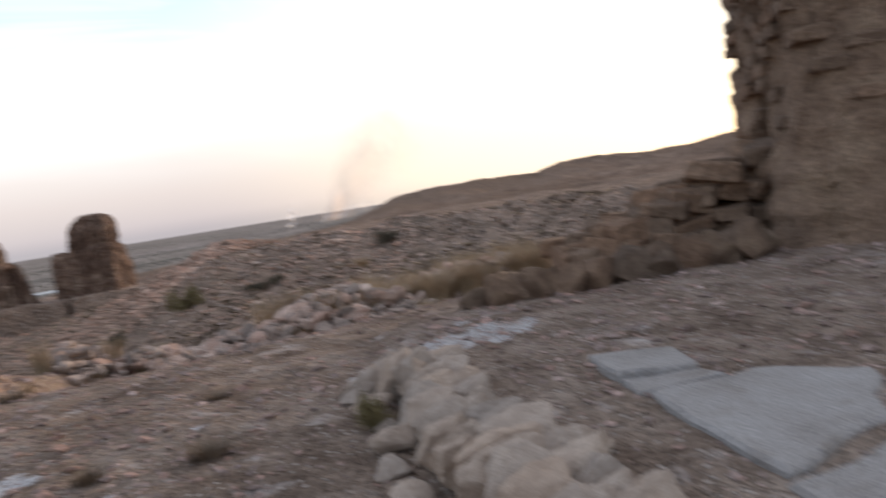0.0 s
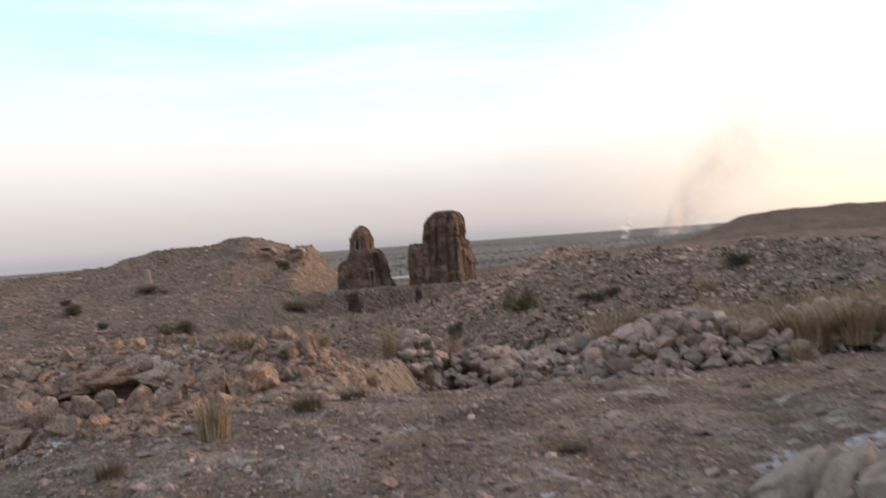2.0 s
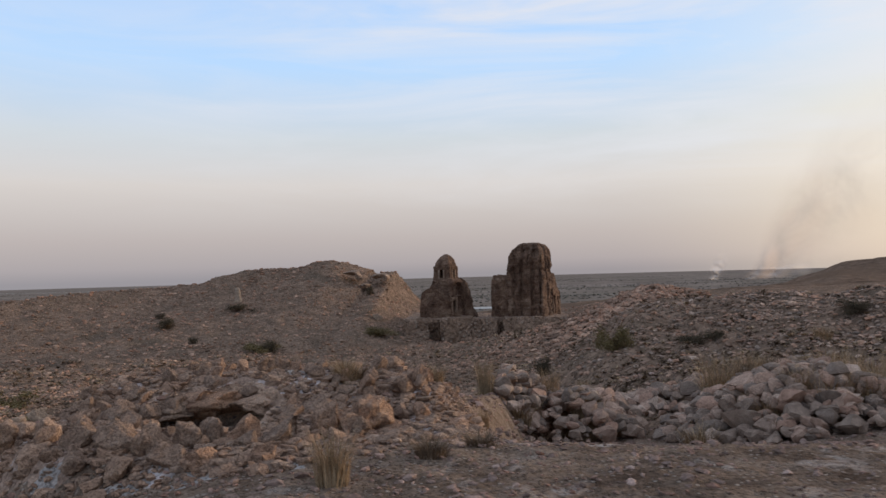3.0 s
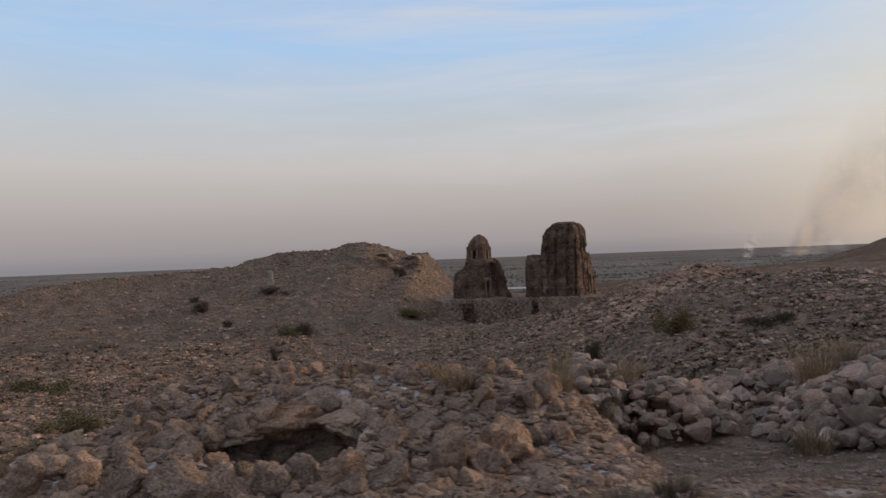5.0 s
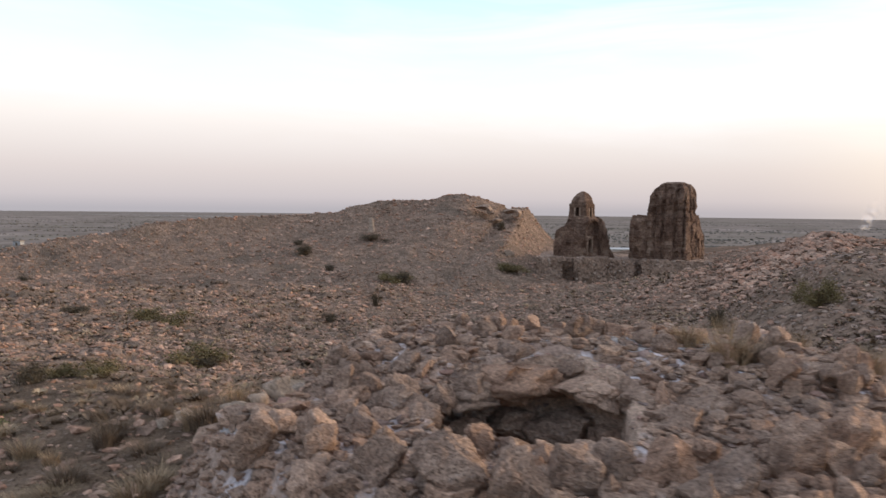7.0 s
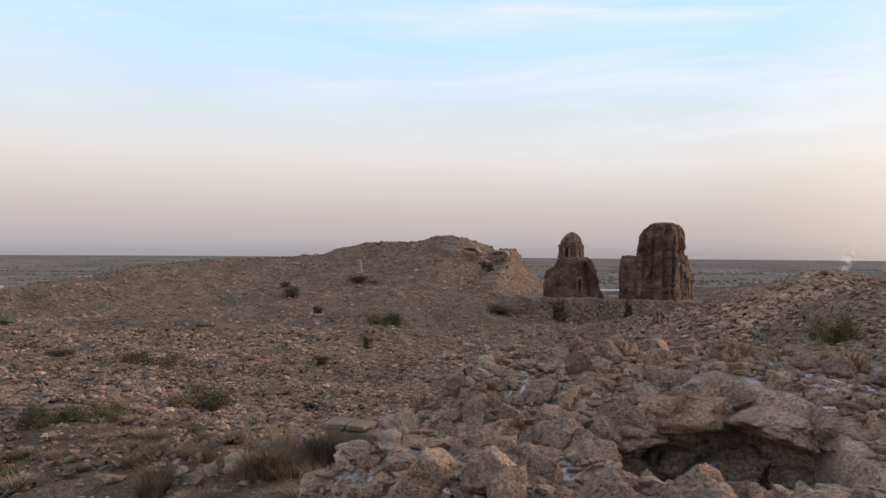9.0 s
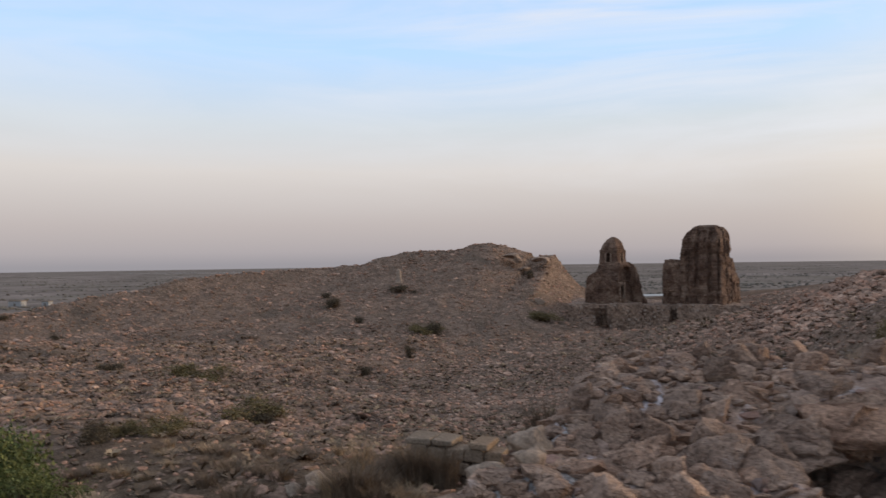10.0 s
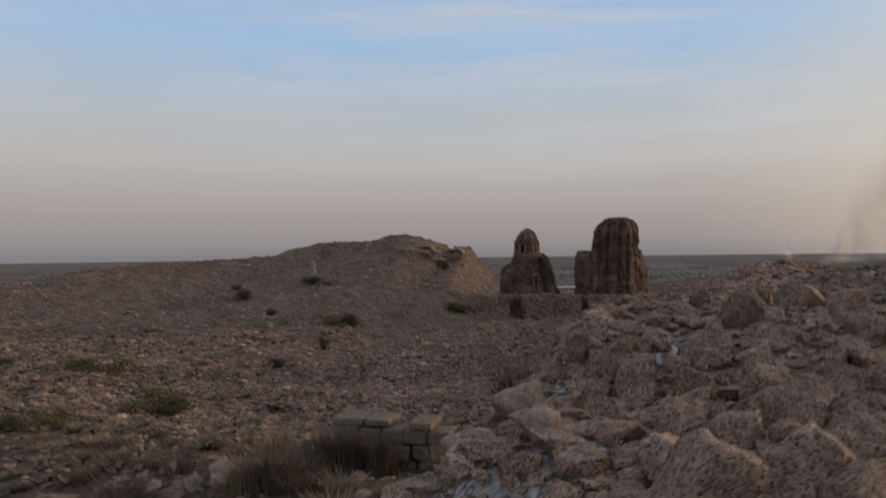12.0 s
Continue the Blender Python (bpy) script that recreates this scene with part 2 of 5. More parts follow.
def smoke_material(name, density, tone, size):
    """Thin smoke: denser along the middle of its course, torn by noise, gone at its edges."""
    m = bpy.data.materials.new(name)
    m.use_nodes = True
    n, l = m.node_tree.nodes, m.node_tree.links
    n.clear()

    def calc(op, a, b):
        x = n.new("ShaderNodeMath")
        x.operation = op
        for k, v in ((0, a), (1, b)):
            if isinstance(v, (int, float)):
                x.inputs[k].default_value = v
            else:
                l.new(v, x.inputs[k])
        return x.outputs[0]

    def between(v, lo, hi):
        x = n.new("ShaderNodeMapRange")
        x.interpolation_type = "SMOOTHSTEP"
        x.inputs[1].default_value, x.inputs[2].default_value = lo, hi
        l.new(v, x.inputs[0])
        return x.outputs[0]

    out, mixer = n.new("ShaderNodeOutputMaterial"), n.new("ShaderNodeMixShader")
    clear, dust = n.new("ShaderNodeBsdfTransparent"), n.new("ShaderNodeBsdfTranslucent")
    dust.inputs[0].default_value = (*tone, 1)
    uv = n.new("ShaderNodeUVMap")
    cut = n.new("ShaderNodeSeparateXYZ")
    l.new(uv.outputs[0], cut.inputs[0])
    t = n.new("ShaderNodeTexNoise")
    t.inputs["Scale"].default_value, t.inputs["Detail"].default_value, t.inputs["Roughness"].default_value, t.inputs["Distortion"].default_value = size, 5, 0.6, 0.6
    l.new(n.new("ShaderNodeNewGeometry").outputs["Position"], t.inputs["Vector"])
    side = n.new("ShaderNodeMath")
    side.operation = "PINGPONG"
    side.inputs[1].default_value = 0.5
    l.new(cut.outputs[0], side.inputs[0])
    k = calc("MULTIPLY", between(side.outputs[0], 0.0, 0.42), between(t.outputs[0], 0.12, 0.78))
    k = calc("MULTIPLY", k, between(cut.outputs[1], 1.0, 0.25))
    k = calc("MULTIPLY", k, between(cut.outputs[1], -0.02, 0.05))
    l.new(calc("MULTIPLY", k, density), mixer.inputs[0])
    l.new(clear.outputs[0], mixer.inputs[1]), l.new(dust.outputs[0], mixer.inputs[2]), l.new(mixer.outputs[0], out.inputs[0])
    return m


M_smoke = smoke_material("brown_smoke", 0.55, (0.58, 0.47, 0.41), 0.0075)
M_steam = smoke_material("white_smoke", 0.36, (0.85, 0.81, 0.79), 0.009)


# ---- the lie of the land ----
def lattice(ix, iy, seed):
    h = (ix.astype(np.int64) * 374761393 + iy.astype(np.int64) * 668265263 + seed * 974634721) & 0xFFFFFFFF
    h = ((h ^ (h >> 13)) * 1274126177) & 0xFFFFFFFF
    return ((h ^ (h >> 16)) & 0xFFFF) / 65535.0 * 2 - 1


def value_noise(x, y, seed=0):
    ix, iy = np.floor(x), np.floor(y)
    fx, fy = x - ix, y - iy
    fx, fy = fx * fx * fx * (fx * (fx * 6 - 15) + 10), fy * fy * fy * (fy * (fy * 6 - 15) + 10)
    a, b = lattice(ix, iy, seed), lattice(ix + 1, iy, seed)
    c, d = lattice(ix, iy + 1, seed), lattice(ix + 1, iy + 1, seed)
    return (a + (b - a) * fx) * (1 - fy) + (c + (d - c) * fx) * fy


def fbm(x, y, octaves=4, seed=0):
    total, amp, norm = 0, 1.0, 0
    for o in range(octaves):
        c, s = math.cos(0.7 * o + 0.4), math.sin(0.7 * o + 0.4)
        total = total + amp * value_noise((x * c - y * s) * 2 ** o + 17.3 * o, (x * s + y * c) * 2 ** o + 5.1 * o, seed + o)
        norm, amp = norm + amp, amp * 0.52
    return total / norm


def step(a, b, v):
    k = np.clip((v - a) / (b - a), 0, 1)
    return k * k * (3 - 2 * k)


HILL_X = (-260, -180, -145, -125, -105, -90, -74, -70.4, -64, -58, -52, -46, -42, -38.5, -36, -33, -31.4, -30.9, -28.5, -25, -24.2, -19, -8, 20)
HILL_Z = (-24, -17, -11, -7.5, -0.9, 0.6, 1.5, 2.9, 4.4, 4.8, 5.1, 6.5, 6.8, 6.7, 5.6, 4.6, 4.1, 2.0, 3.2, 2.9, 0.4, -5.4, -9, -10)
FAR_AZ = (8, 16, 20, 21.6, 24.3, 28, 31, 35.7, 37.6, 41.8, 45.8, 49, 60, 75, 100)
FAR_Z = (-24, -22, -13, -8, -1.2, -0.8, 0.0, -2.4, 4.0, 4.0, 5.0, 7.5, 9, 11, -20)
PIT = (-0.93, 12.42)


def land(x, y):
    """The height of the ground."""
    x, y = np.asarray(x, float), np.asarray(y, float)
    dx, dy = x - 0.5, y - 7.0
    d = np.hypot(dx, dy)
    az = np.degrees(np.arctan2(dx, dy))
    # the level top with its path, lower towards the left
    z = 1.05 - 0.62 * step(0.6, -3.4, x) + 0.04 * fbm(x * 0.5, y * 0.5, 3, 3)
    # the fall of the hill behind and to the left
    back_edge = 14.2 - 2.2 * step(2.0, 5.0, x) - 6 * step(16, 40, x)
    s = np.logaddexp(np.logaddexp((y - back_edge) / 1.2, (-3.9 - x - 0.18 * (y - 12)) / 1.2), 0) * 1.2
    s = np.where((np.abs(az) > 100), np.minimum(s, 6), s)
    share = np.interp(az, (-90, -12, -5, 0, 6, 12, 20, 45, 90), (0.7, 1.0, 0.86, 0.82, 0.66, 0.42, 0.34, 0.3, 0.2))
    z = z - share * 14.0 * (1 - np.exp(-s / 52))
    # the bank below the path on the right
    bank = np.maximum(y - 10.9, 0)
    z = z - (1.8 - 0.55 * step(6, 10, x)) * step(0, 7, bank) * step(46, 20, bank) * step(1.1, 2.5, x - 0.06 * bank) * step(70, 30, x)
    # gravel heap in front of the large temple, and the stony rise to the right
    z = z + 3.9 * np.exp(-((x - 19) / 8.5) ** 2 - ((y - 88) / 12) ** 2)
    z = z + 2.1 * np.exp(-((x - 7) / 9) ** 2 - ((y - 105) / 20) ** 2)
    z = z + np.interp(az, (4, 13, 18, 60), (0, 2.4, 2.2, 2.6)) * np.exp(-((d - 48) / 11) ** 2) * step(4, 10, az)
    # the long hill beyond the valley
    crest = np.interp(x, HILL_X, HILL_Z) + 0.35 * fbm(x * 0.12, x * 0 + 3.0, 3, 11)
    line = 200 - 0.012 * np.clip(-x - 45, 0, 200) ** 2
    rise = np.clip((y - 108) / (line - 108), 0, 1)
    rise = 0.35 * rise + 0.65 * rise ** 2.2
    wide = step(-6, -16, x) * step(-75, -55, az)
    z = z + (np.maximum(crest, z) - z) * rise * wide
    fall = step(0, 140, y - line) * wide
    z = z * (1 - fall) - 24 * fall
    # uneven ground, coarser further off
    z = z + fbm(x * 0.05, y * 0.05, 4, 21) * 1.1 * step(18, 90, d) * step(600, 250, d)
    z = z + fbm(x * 0.35, y * 0.35, 4, 31) * 0.28 * step(9, 30, d) * step(400, 200, d)
    # hummocks of clod and scrub on the slopes
    z = z + (np.abs(fbm(x * 0.42 + 0.3 * y * 0.42, y * 0.30, 3, 81)) - 0.2) * 0.75 * step(14, 34, d) * step(230, 120, d)
    # the river plain and the brown hills beside it
    away = step(210, 560, d)
    z = z * (1 - away) - 24 * away
    hills = np.interp(az, FAR_AZ, FAR_Z) + 1.0 * fbm(az * 0.25, d * 0.01, 3, 41) + 14 * (np.abs(fbm(x * 0.016, y * 0.016, 5, 43)) - 0.25) * step(540, 430, d) + 24
    z = z + hills * np.exp(-((d - 520) / 120) ** 2) * step(8, 20, az) * step(110, 80, az)
    z = z + 0.55 * hills * np.exp(-((d - 330) / 70) ** 2) * step(18, 27, az) * step(110, 80, az) * 0.8
    # the crusted mound round the pit
    px, py = x - PIT[0], y - PIT[1]
    rho = (np.abs((x + 0.72) / 2.28) ** 3 + np.abs((y - 12.85) / 1.95) ** 3) ** (1 / 3) * (1 + 0.09 * fbm(x * 0.9, y * 0.9, 2, 51))
    top = 1.05 + 0.27 * step(12.3, 13.9, y) + 0.07 * fbm(x * 1.3, y * 1.3, 4, 61) + 0.05 * np.abs(fbm(x * 4, y * 4, 3, 63))
    m = step(1.24, 0.88, rho)
    z = z * (1 - m) + np.maximum(top, z) * m
    # the pit itself
    hole = np.hypot((px + 0.1 * py) / 0.70, py / np.where(py > 0, 1.12, 0.46)) * (1 + 0.25 * fbm(x * 2.2, y * 2.2, 3, 71))
    z = z - 2.3 * step(1.0, 0.82, hole)
    # the made ground behind the dry stone edge
    z = z + 0.16 * step(4.3, 5.0, x - 0.30 * (y - 6.0)) * step(10.2, 9.6, y) * step(30, 12, x)
    # small relief underfoot
    near = step(30, 8, d)
    z = z + (0.035 * fbm(x * 2.2, y * 2.2, 4, 91) + 0.014 * fbm(x * 9, y * 9, 3, 95)) * near
    return z


def height(x, y):
    return float(land(x, y))


# ---- builders ----
def quick_mesh(name, verts, faces, mat, smooth=False, slots=None):
    """A mesh from an array of corners and an array of faces that all have as many corners."""
    me = bpy.data.meshes.new(name)
    verts, faces = np.asarray(verts, np.float32), np.asarray(faces, np.int32)
    k = faces.shape[1]
    me.vertices.add(len(verts)), me.loops.add(faces.size), me.polygons.add(len(faces))
    me.vertices.foreach_set("co", verts.ravel())
    me.loops.foreach_set("vertex_index", faces.ravel())
    me.polygons.foreach_set("loop_start", np.arange(0, faces.size, k, dtype=np.int32))
    me.polygons.foreach_set("use_smooth", np.full(len(faces), smooth))
    for m in mat if isinstance(mat, (list, tuple)) else [mat]:
        me.materials.append(m)
    if slots is not None:
        me.polygons.foreach_set("material_index", np.asarray(slots, np.int32))
    me.update(calc_edges=True)
    return me


def mesh_of(bm, name, mat, smooth=False):
    me = bpy.data.meshes.new(name)
    bm.to_mesh(me)
    bm.free()
    me.materials.append(mat)
    if smooth:
        me.polygons.foreach_set("use_smooth", np.full(len(me.polygons), True))
    return me


def part(name, me, parent, at=None, label=""):
    ob = new(name, me)
    ob.parent = parent
    if at is not None:
        ob.matrix_basis = at
    return tagged(ob, label)


def thing(name, at, label, category, group="", kind=""):
    ob = new(name)
    ob.matrix_basis = at
    ob.empty_display_size = 0.2
    return tagged(ob, label, category, group, kind)


ICO = {}


def ico(level):
    if level not in ICO:
        bm = bmesh.new()
        bmesh.ops.create_icosphere(bm, subdivisions=level, radius=1)
        ICO[level] = (np.array([v.co for v in bm.verts]), np.array([[v.index for v in f.verts] for f in bm.faces]))
        bm.free()
    return ICO[level]


def rock_shape(seed, level=3, size=(1, 1, 1), cuts=9, rough=0.10, pits=0.0):
    """A weathered stone: a ball hewn by flat cuts, then roughened."""
    rng = np.random.RandomState(seed)
    v, f = ico(level)
    v = v.copy()
    for _ in range(cuts):
        n = rng.normal(size=3)
        n /= np.linalg.norm(n)
        over = np.maximum(v @ n - rng.uniform(0.34, 0.76), 0)
        v -= over[:, None] * n * 0.93
    if rough:
        off = rng.uniform(-50, 50, 3)
        k = np.array([noise.fractal(Vector(p * 2.0 + off), 0.7, 2.2, 6) for p in v])
        k -= 0.5 * np.array([max(0.0, 0.16 - abs(noise.noise(Vector(p * 1.7 + off * 0.7)))) for p in v]) / 0.16
        if pits:
            q = np.array([noise.noise(Vector(p * 5.5 + off)) for p in v])
            k = k - pits * np.maximum(q - 0.12, 0) * 3
        u = v / np.maximum(np.linalg.norm(v, axis=1), 1e-6)[:, None]
        v = v + u * (k * rough)[:, None]
    v = (v - (v.max(0) + v.min(0)) / 2) / np.maximum((v.max(0) - v.min(0)) / 2, 1e-6)
    return v * np.asarray(size), f


def rock_mesh(name, mat, smooth=True, **kw):
    v, f = rock_shape(**kw)
    return quick_mesh(name, v, f, mat, smooth)


def scatter(name, mat, places, sizes, seed, level=1, flat=0.65, sink=0.25, kinds=7, cuts=6):
    """Many loose stones in one mesh, resting on the land."""
    rng = np.random.RandomState(seed)
    n = len(places)
    shapes = [rock_shape(seed * 31 + i, level, cuts=cuts, rough=0)[0] for i in range(kinds)]
    faces = ico(level)[1]
    nv = len(shapes[0])
    base = np.stack(shapes)[rng.randint(0, kinds, n)]
    stretch_ = np.stack([rng.uniform(0.75, 1.35, n), rng.uniform(0.65, 1.1, n), rng.uniform(0.6, 1.0, n) * flat], 1) * sizes[:, None]
    base = base * stretch_[:, None, :]
    a, b = rng.uniform(0, 2 * math.pi, n), rng.normal(0, 0.3, n)
    cb, sb = np.cos(b)[:, None], np.sin(b)[:, None]
    x, y, z = base[..., 0], base[..., 1] * cb - base[..., 2] * sb, base[..., 1] * sb + base[..., 2] * cb
    ca, sa = np.cos(a)[:, None], np.sin(a)[:, None]
    px, py = places[:, 0], places[:, 1]
    pz = places[:, 2] if places.shape[1] > 2 else land(px, py)
    out = np.stack([x * ca - y * sa + px[:, None], x * sa + y * ca + py[:, None], z + (pz + sizes * flat * (0.8 - sink * 2))[:, None]], -1)
    all_faces = (faces[None] + (np.arange(n) * nv)[:, None, None]).reshape(-1, 3)
    return quick_mesh(name, out.reshape(-1, 3), all_faces, mat)


# ---- the ground ----
turns = np.radians(np.concatenate([np.arange(-72, 88, 0.27), np.arange(88, 288, 3.2)]))
reach = [0.0]
while reach[-1] < 4850:
    reach.append(reach[-1] + max(0.05, 0.0115 * reach[-1]))
reach = np.array(reach[1:])
nt, nr = len(turns), len(reach)
gx = 0.5 + reach[:, None] * np.sin(turns)[None]
gy = 7.0 + reach[:, None] * np.cos(turns)[None]
gz = land(gx, gy)
corners = np.stack([gx, gy, gz], -1).reshape(-1, 3)
i, j = np.meshgrid(np.arange(nr - 1), np.arange(nt), indexing="ij")
jn = (j + 1) % nt
quads = np.stack([i * nt + j, i * nt + jn, (i + 1) * nt + jn, (i + 1) * nt + j], -1).reshape(-1, 4)[:, ::-1]
mid = corners[quads].mean(1)
md, maz = np.hypot(mid[:, 0] - 0.5, mid[:, 1] - 7), np.degrees(np.arctan2(mid[:, 0] - 0.5, mid[:, 1] - 7))
on_mound = (np.abs((mid[:, 0] + 0.72) / 2.28) ** 3 + np.abs((mid[:, 1] - 12.85) / 1.95) ** 3) ** (1 / 3) + 0.2 * fbm(mid[:, 0] * 1.5, mid[:, 1] * 1.5, 3, 57) < 1.1
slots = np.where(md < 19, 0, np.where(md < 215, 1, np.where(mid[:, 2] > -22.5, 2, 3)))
slots[(slots == 0) & (mid[:, 0] < -3.1 + 0.5 * fbm(mid[:, 0] * 0.7, mid[:, 1] * 0.7, 3, 58))] = 6
slots[on_mound] = 4
slots[np.hypot((mid[:, 0] - PIT[0]) / 0.78, (mid[:, 1] - PIT[1] - 0.2) / 0.88) < 1] = 5
crust = fbm(mid[:, 0] * 1.7, mid[:, 1] * 1.7, 4, 59)
foot = np.exp(-((mid[:, 0] + 2.75) / 0.6) ** 2 - ((mid[:, 1] - 11.9) / 1.3) ** 2) + np.exp(-((mid[:, 0] + 0.8) / 1.5) ** 2 - ((mid[:, 1] - 10.6) / 0.35) ** 2) + 0.8 * np.exp(-((mid[:, 0] - 5.7) / 0.9) ** 2 - ((mid[:, 1] - 8.1) / 0.75) ** 2) + 1.6 * np.exp(-((mid[:, 0] + 0.4) / 1.4) ** 2 - ((mid[:, 1] - 14.1) / 0.35) ** 2) + 0.5 * np.exp(-((mid[:, 0] - 2.6) / 2.2) ** 2 - ((mid[:, 1] - 7.9) / 1.0) ** 2) 
slots[(foot > 0.2) & (foot * 0.75 + crust > 0.62) & (slots != 5)] = 7
hub = np.array([[0.5, 7.0, height(0.5, 7.0)]])
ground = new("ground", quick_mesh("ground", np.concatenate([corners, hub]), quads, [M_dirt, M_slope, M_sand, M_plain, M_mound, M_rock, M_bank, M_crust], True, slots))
tagged(ground, "stony brown hilltop falling to a wide river plain", "ground", kind="structure")

# ---- river, fields and trees on the plain ----
def flat_strip(name, points, width, mat, label, category, lift=0.25):
    bm = bmesh.new()
    rows = []
    for k, (x, y) in enumerate(points):
        w = width * (0.7 + 0.5 * abs(math.sin(k * 1.7)))
        rows.append((bm.verts.new((x, y - w, -24 + lift)), bm.verts.new((x, y + w, -24 + lift))))
    for a, b in zip(rows, rows[1:]):
        bm.faces.new((a[0], b[0], b[1], a[1]))
    return tagged(new(name, mesh_of(bm, name, mat)), label, category, kind="structure")


flat_strip("river", [(-120 + 18 * k, 560 + 6 * math.sin(k)) for k in range(14)], 14, M_water, "pale silvery river channel on the plain", "water", 0.4)
flat_strip("river_far", [(-1900 + 90 * k, 2300 + 40 * math.sin(k * 0.8)) for k in range(18)], 14, M_water, "distant pale river arm on the plain", "water", 0.5)

rng = np.random.RandomState(7)
tree_xy = []
for _ in range(190):
    d0, a0 = math.exp(rng.uniform(math.log(480), math.log(2600))), radians(rng.uniform(-66, 26))
    k = rng.randint(15, 70)
    run = rng.uniform(-0.25, 0.25)
    for q in range(k):
        tree_xy.append((d0 * math.sin(a0) + (q - k / 2) * rng.uniform(3.5, 6), d0 * math.cos(a0) + (q - k / 2) * run * 5 + rng.normal(0, 3), -24.0))
tree_xy = np.array(tree_xy)
far_trees = new("far_tree_belt", scatter("far_tree_belt", M_trees, tree_xy, rng.uniform(0.8, 2.0, len(tree_xy)), 5, 1, 0.55, 0.2))
tagged(far_trees, "rows of small dark green trees on the plain", "trees", kind="stuff")


def box_bm(bm, x0, y0, z0, x1, y1, z1, bevel=0.0):
    made = bmesh.ops.create_cube(bm, size=1, matrix=Matrix.Translation(((x0 + x1) / 2, (y0 + y1) / 2, (z0 + z1) / 2)) @ Matrix.Diagonal((x1 - x0, y1 - y0, z1 - z0, 1)))
    if bevel:
        edges = {e for v in made["verts"] for e in v.link_edges}
        bmesh.ops.bevel(bm, geom=list(edges), offset=bevel, segments=2, affect="EDGES", profile=0.6)
    return bm


def farmhouse(x, y, w, d_, h):
    house = thing("farmhouse", pose(x, y, -24.2, 0, 0, 12), "small white flat-roofed farmhouse on the plain", "house", "farmhouses on the plain")
    part("wall", mesh_of(box_bm(bmesh.new(), -w / 2, -d_ / 2, 0, w / 2, d_ / 2, h), "wall", M_white), house)
    part("roof", mesh_of(box_bm(bmesh.new(), -w / 2 - 0.3, -d_ / 2 - 0.3, h, w / 2 + 0.3, d_ / 2 + 0.3, h + 0.4, 0.1), "roof", M_wall), house)
    part("door", mesh_of(box_bm(bmesh.new(), -0.6, -d_ / 2 - 0.05, 0, 0.6, -d_ / 2 + 0.05, 2.0), "door", M_twig), house)


for spot in ((-417, 424, 9, 6, 3.6), (-430, 405, 14, 5, 3.2), (-398, 430, 5, 5, 3), (-372, 446, 8, 5, 3.5), (-352, 462, 5, 4, 3.2)):
    farmhouse(*spot)


# ---- the two temples ----
def ruin_shell(name, rings, mat, seed, spacing=0.28, segments=120, worn=0.16, niches=(), course=0.42, ragged=0.0):
    """A masonry body of rounded-square rings (height, half width, half depth, shift x, squareness), weathered, with recesses
    (angle in degrees, height from, height to, width in degrees, depth)."""
    hs = [r[0] for r in rings]
    top = hs[-1]
    n = max(3, int((top - hs[0]) / spacing))
    v, f = [], []
    rr = random.Random(seed)
    off = Vector((rr.uniform(0, 99), rr.uniform(0, 99), rr.uniform(0, 99)))
    for i in range(n + 1):
        h = hs[0] + (top - hs[0]) * i / n
        hx, hy, sx, sq = (float(np.interp(h, hs, [r[k] for r in rings])) for k in (1, 2, 3, 4))
        for k in range(segments):
            a = 2 * math.pi * k / segments
            c, s = math.cos(a), math.sin(a)
            r = 1.0 / (abs(c) ** sq + abs(s) ** sq) ** (1.0 / sq)
            x, y = hx * r * c, hy * r * s
            p = Vector((x, y, h))
            w = noise.fractal(p * 0.45 + off, 0.9, 2.0, 4) * worn + noise.noise(p * 2.3 + off) * worn * 0.35
            row = int(h / course)
            w += (0.05 if row % 2 else -0.03) * (0.4 + abs(noise.noise(Vector((x, y, row * 3.1)))))
            dig = 0
            for an, h0, h1, wide, deep in niches:
                da = (math.degrees(a) - an + 180) % 360 - 180
                arch = h1 - 0.35 * (h1 - h0) * (2 * da / wide) ** 2
                if abs(da) < wide / 2 and h0 < h < arch:
                    dig = deep
            m = math.hypot(x, y) or 1
            q = max(0.05, 1 + (w - dig) / m)
            v.append((x * q + sx, y * q, h + (noise.noise(p * 0.8 + off) * ragged if i == n else 0)))
    for i in range(n):
        for k in range(segments):
            a, b = i * segments + k, i * segments + (k + 1) % segments
            f.append((a, b, b + segments, a + segments))
    bm = bmesh.new()
    vs = [bm.verts.new(p) for p in v]
    for q in f:
        bm.faces.new([vs[k] for k in q])
    bm.faces.new(vs[-segments:])
    bm.faces.new(vs[:segments][::-1])
    return mesh_of(bm, name, mat)


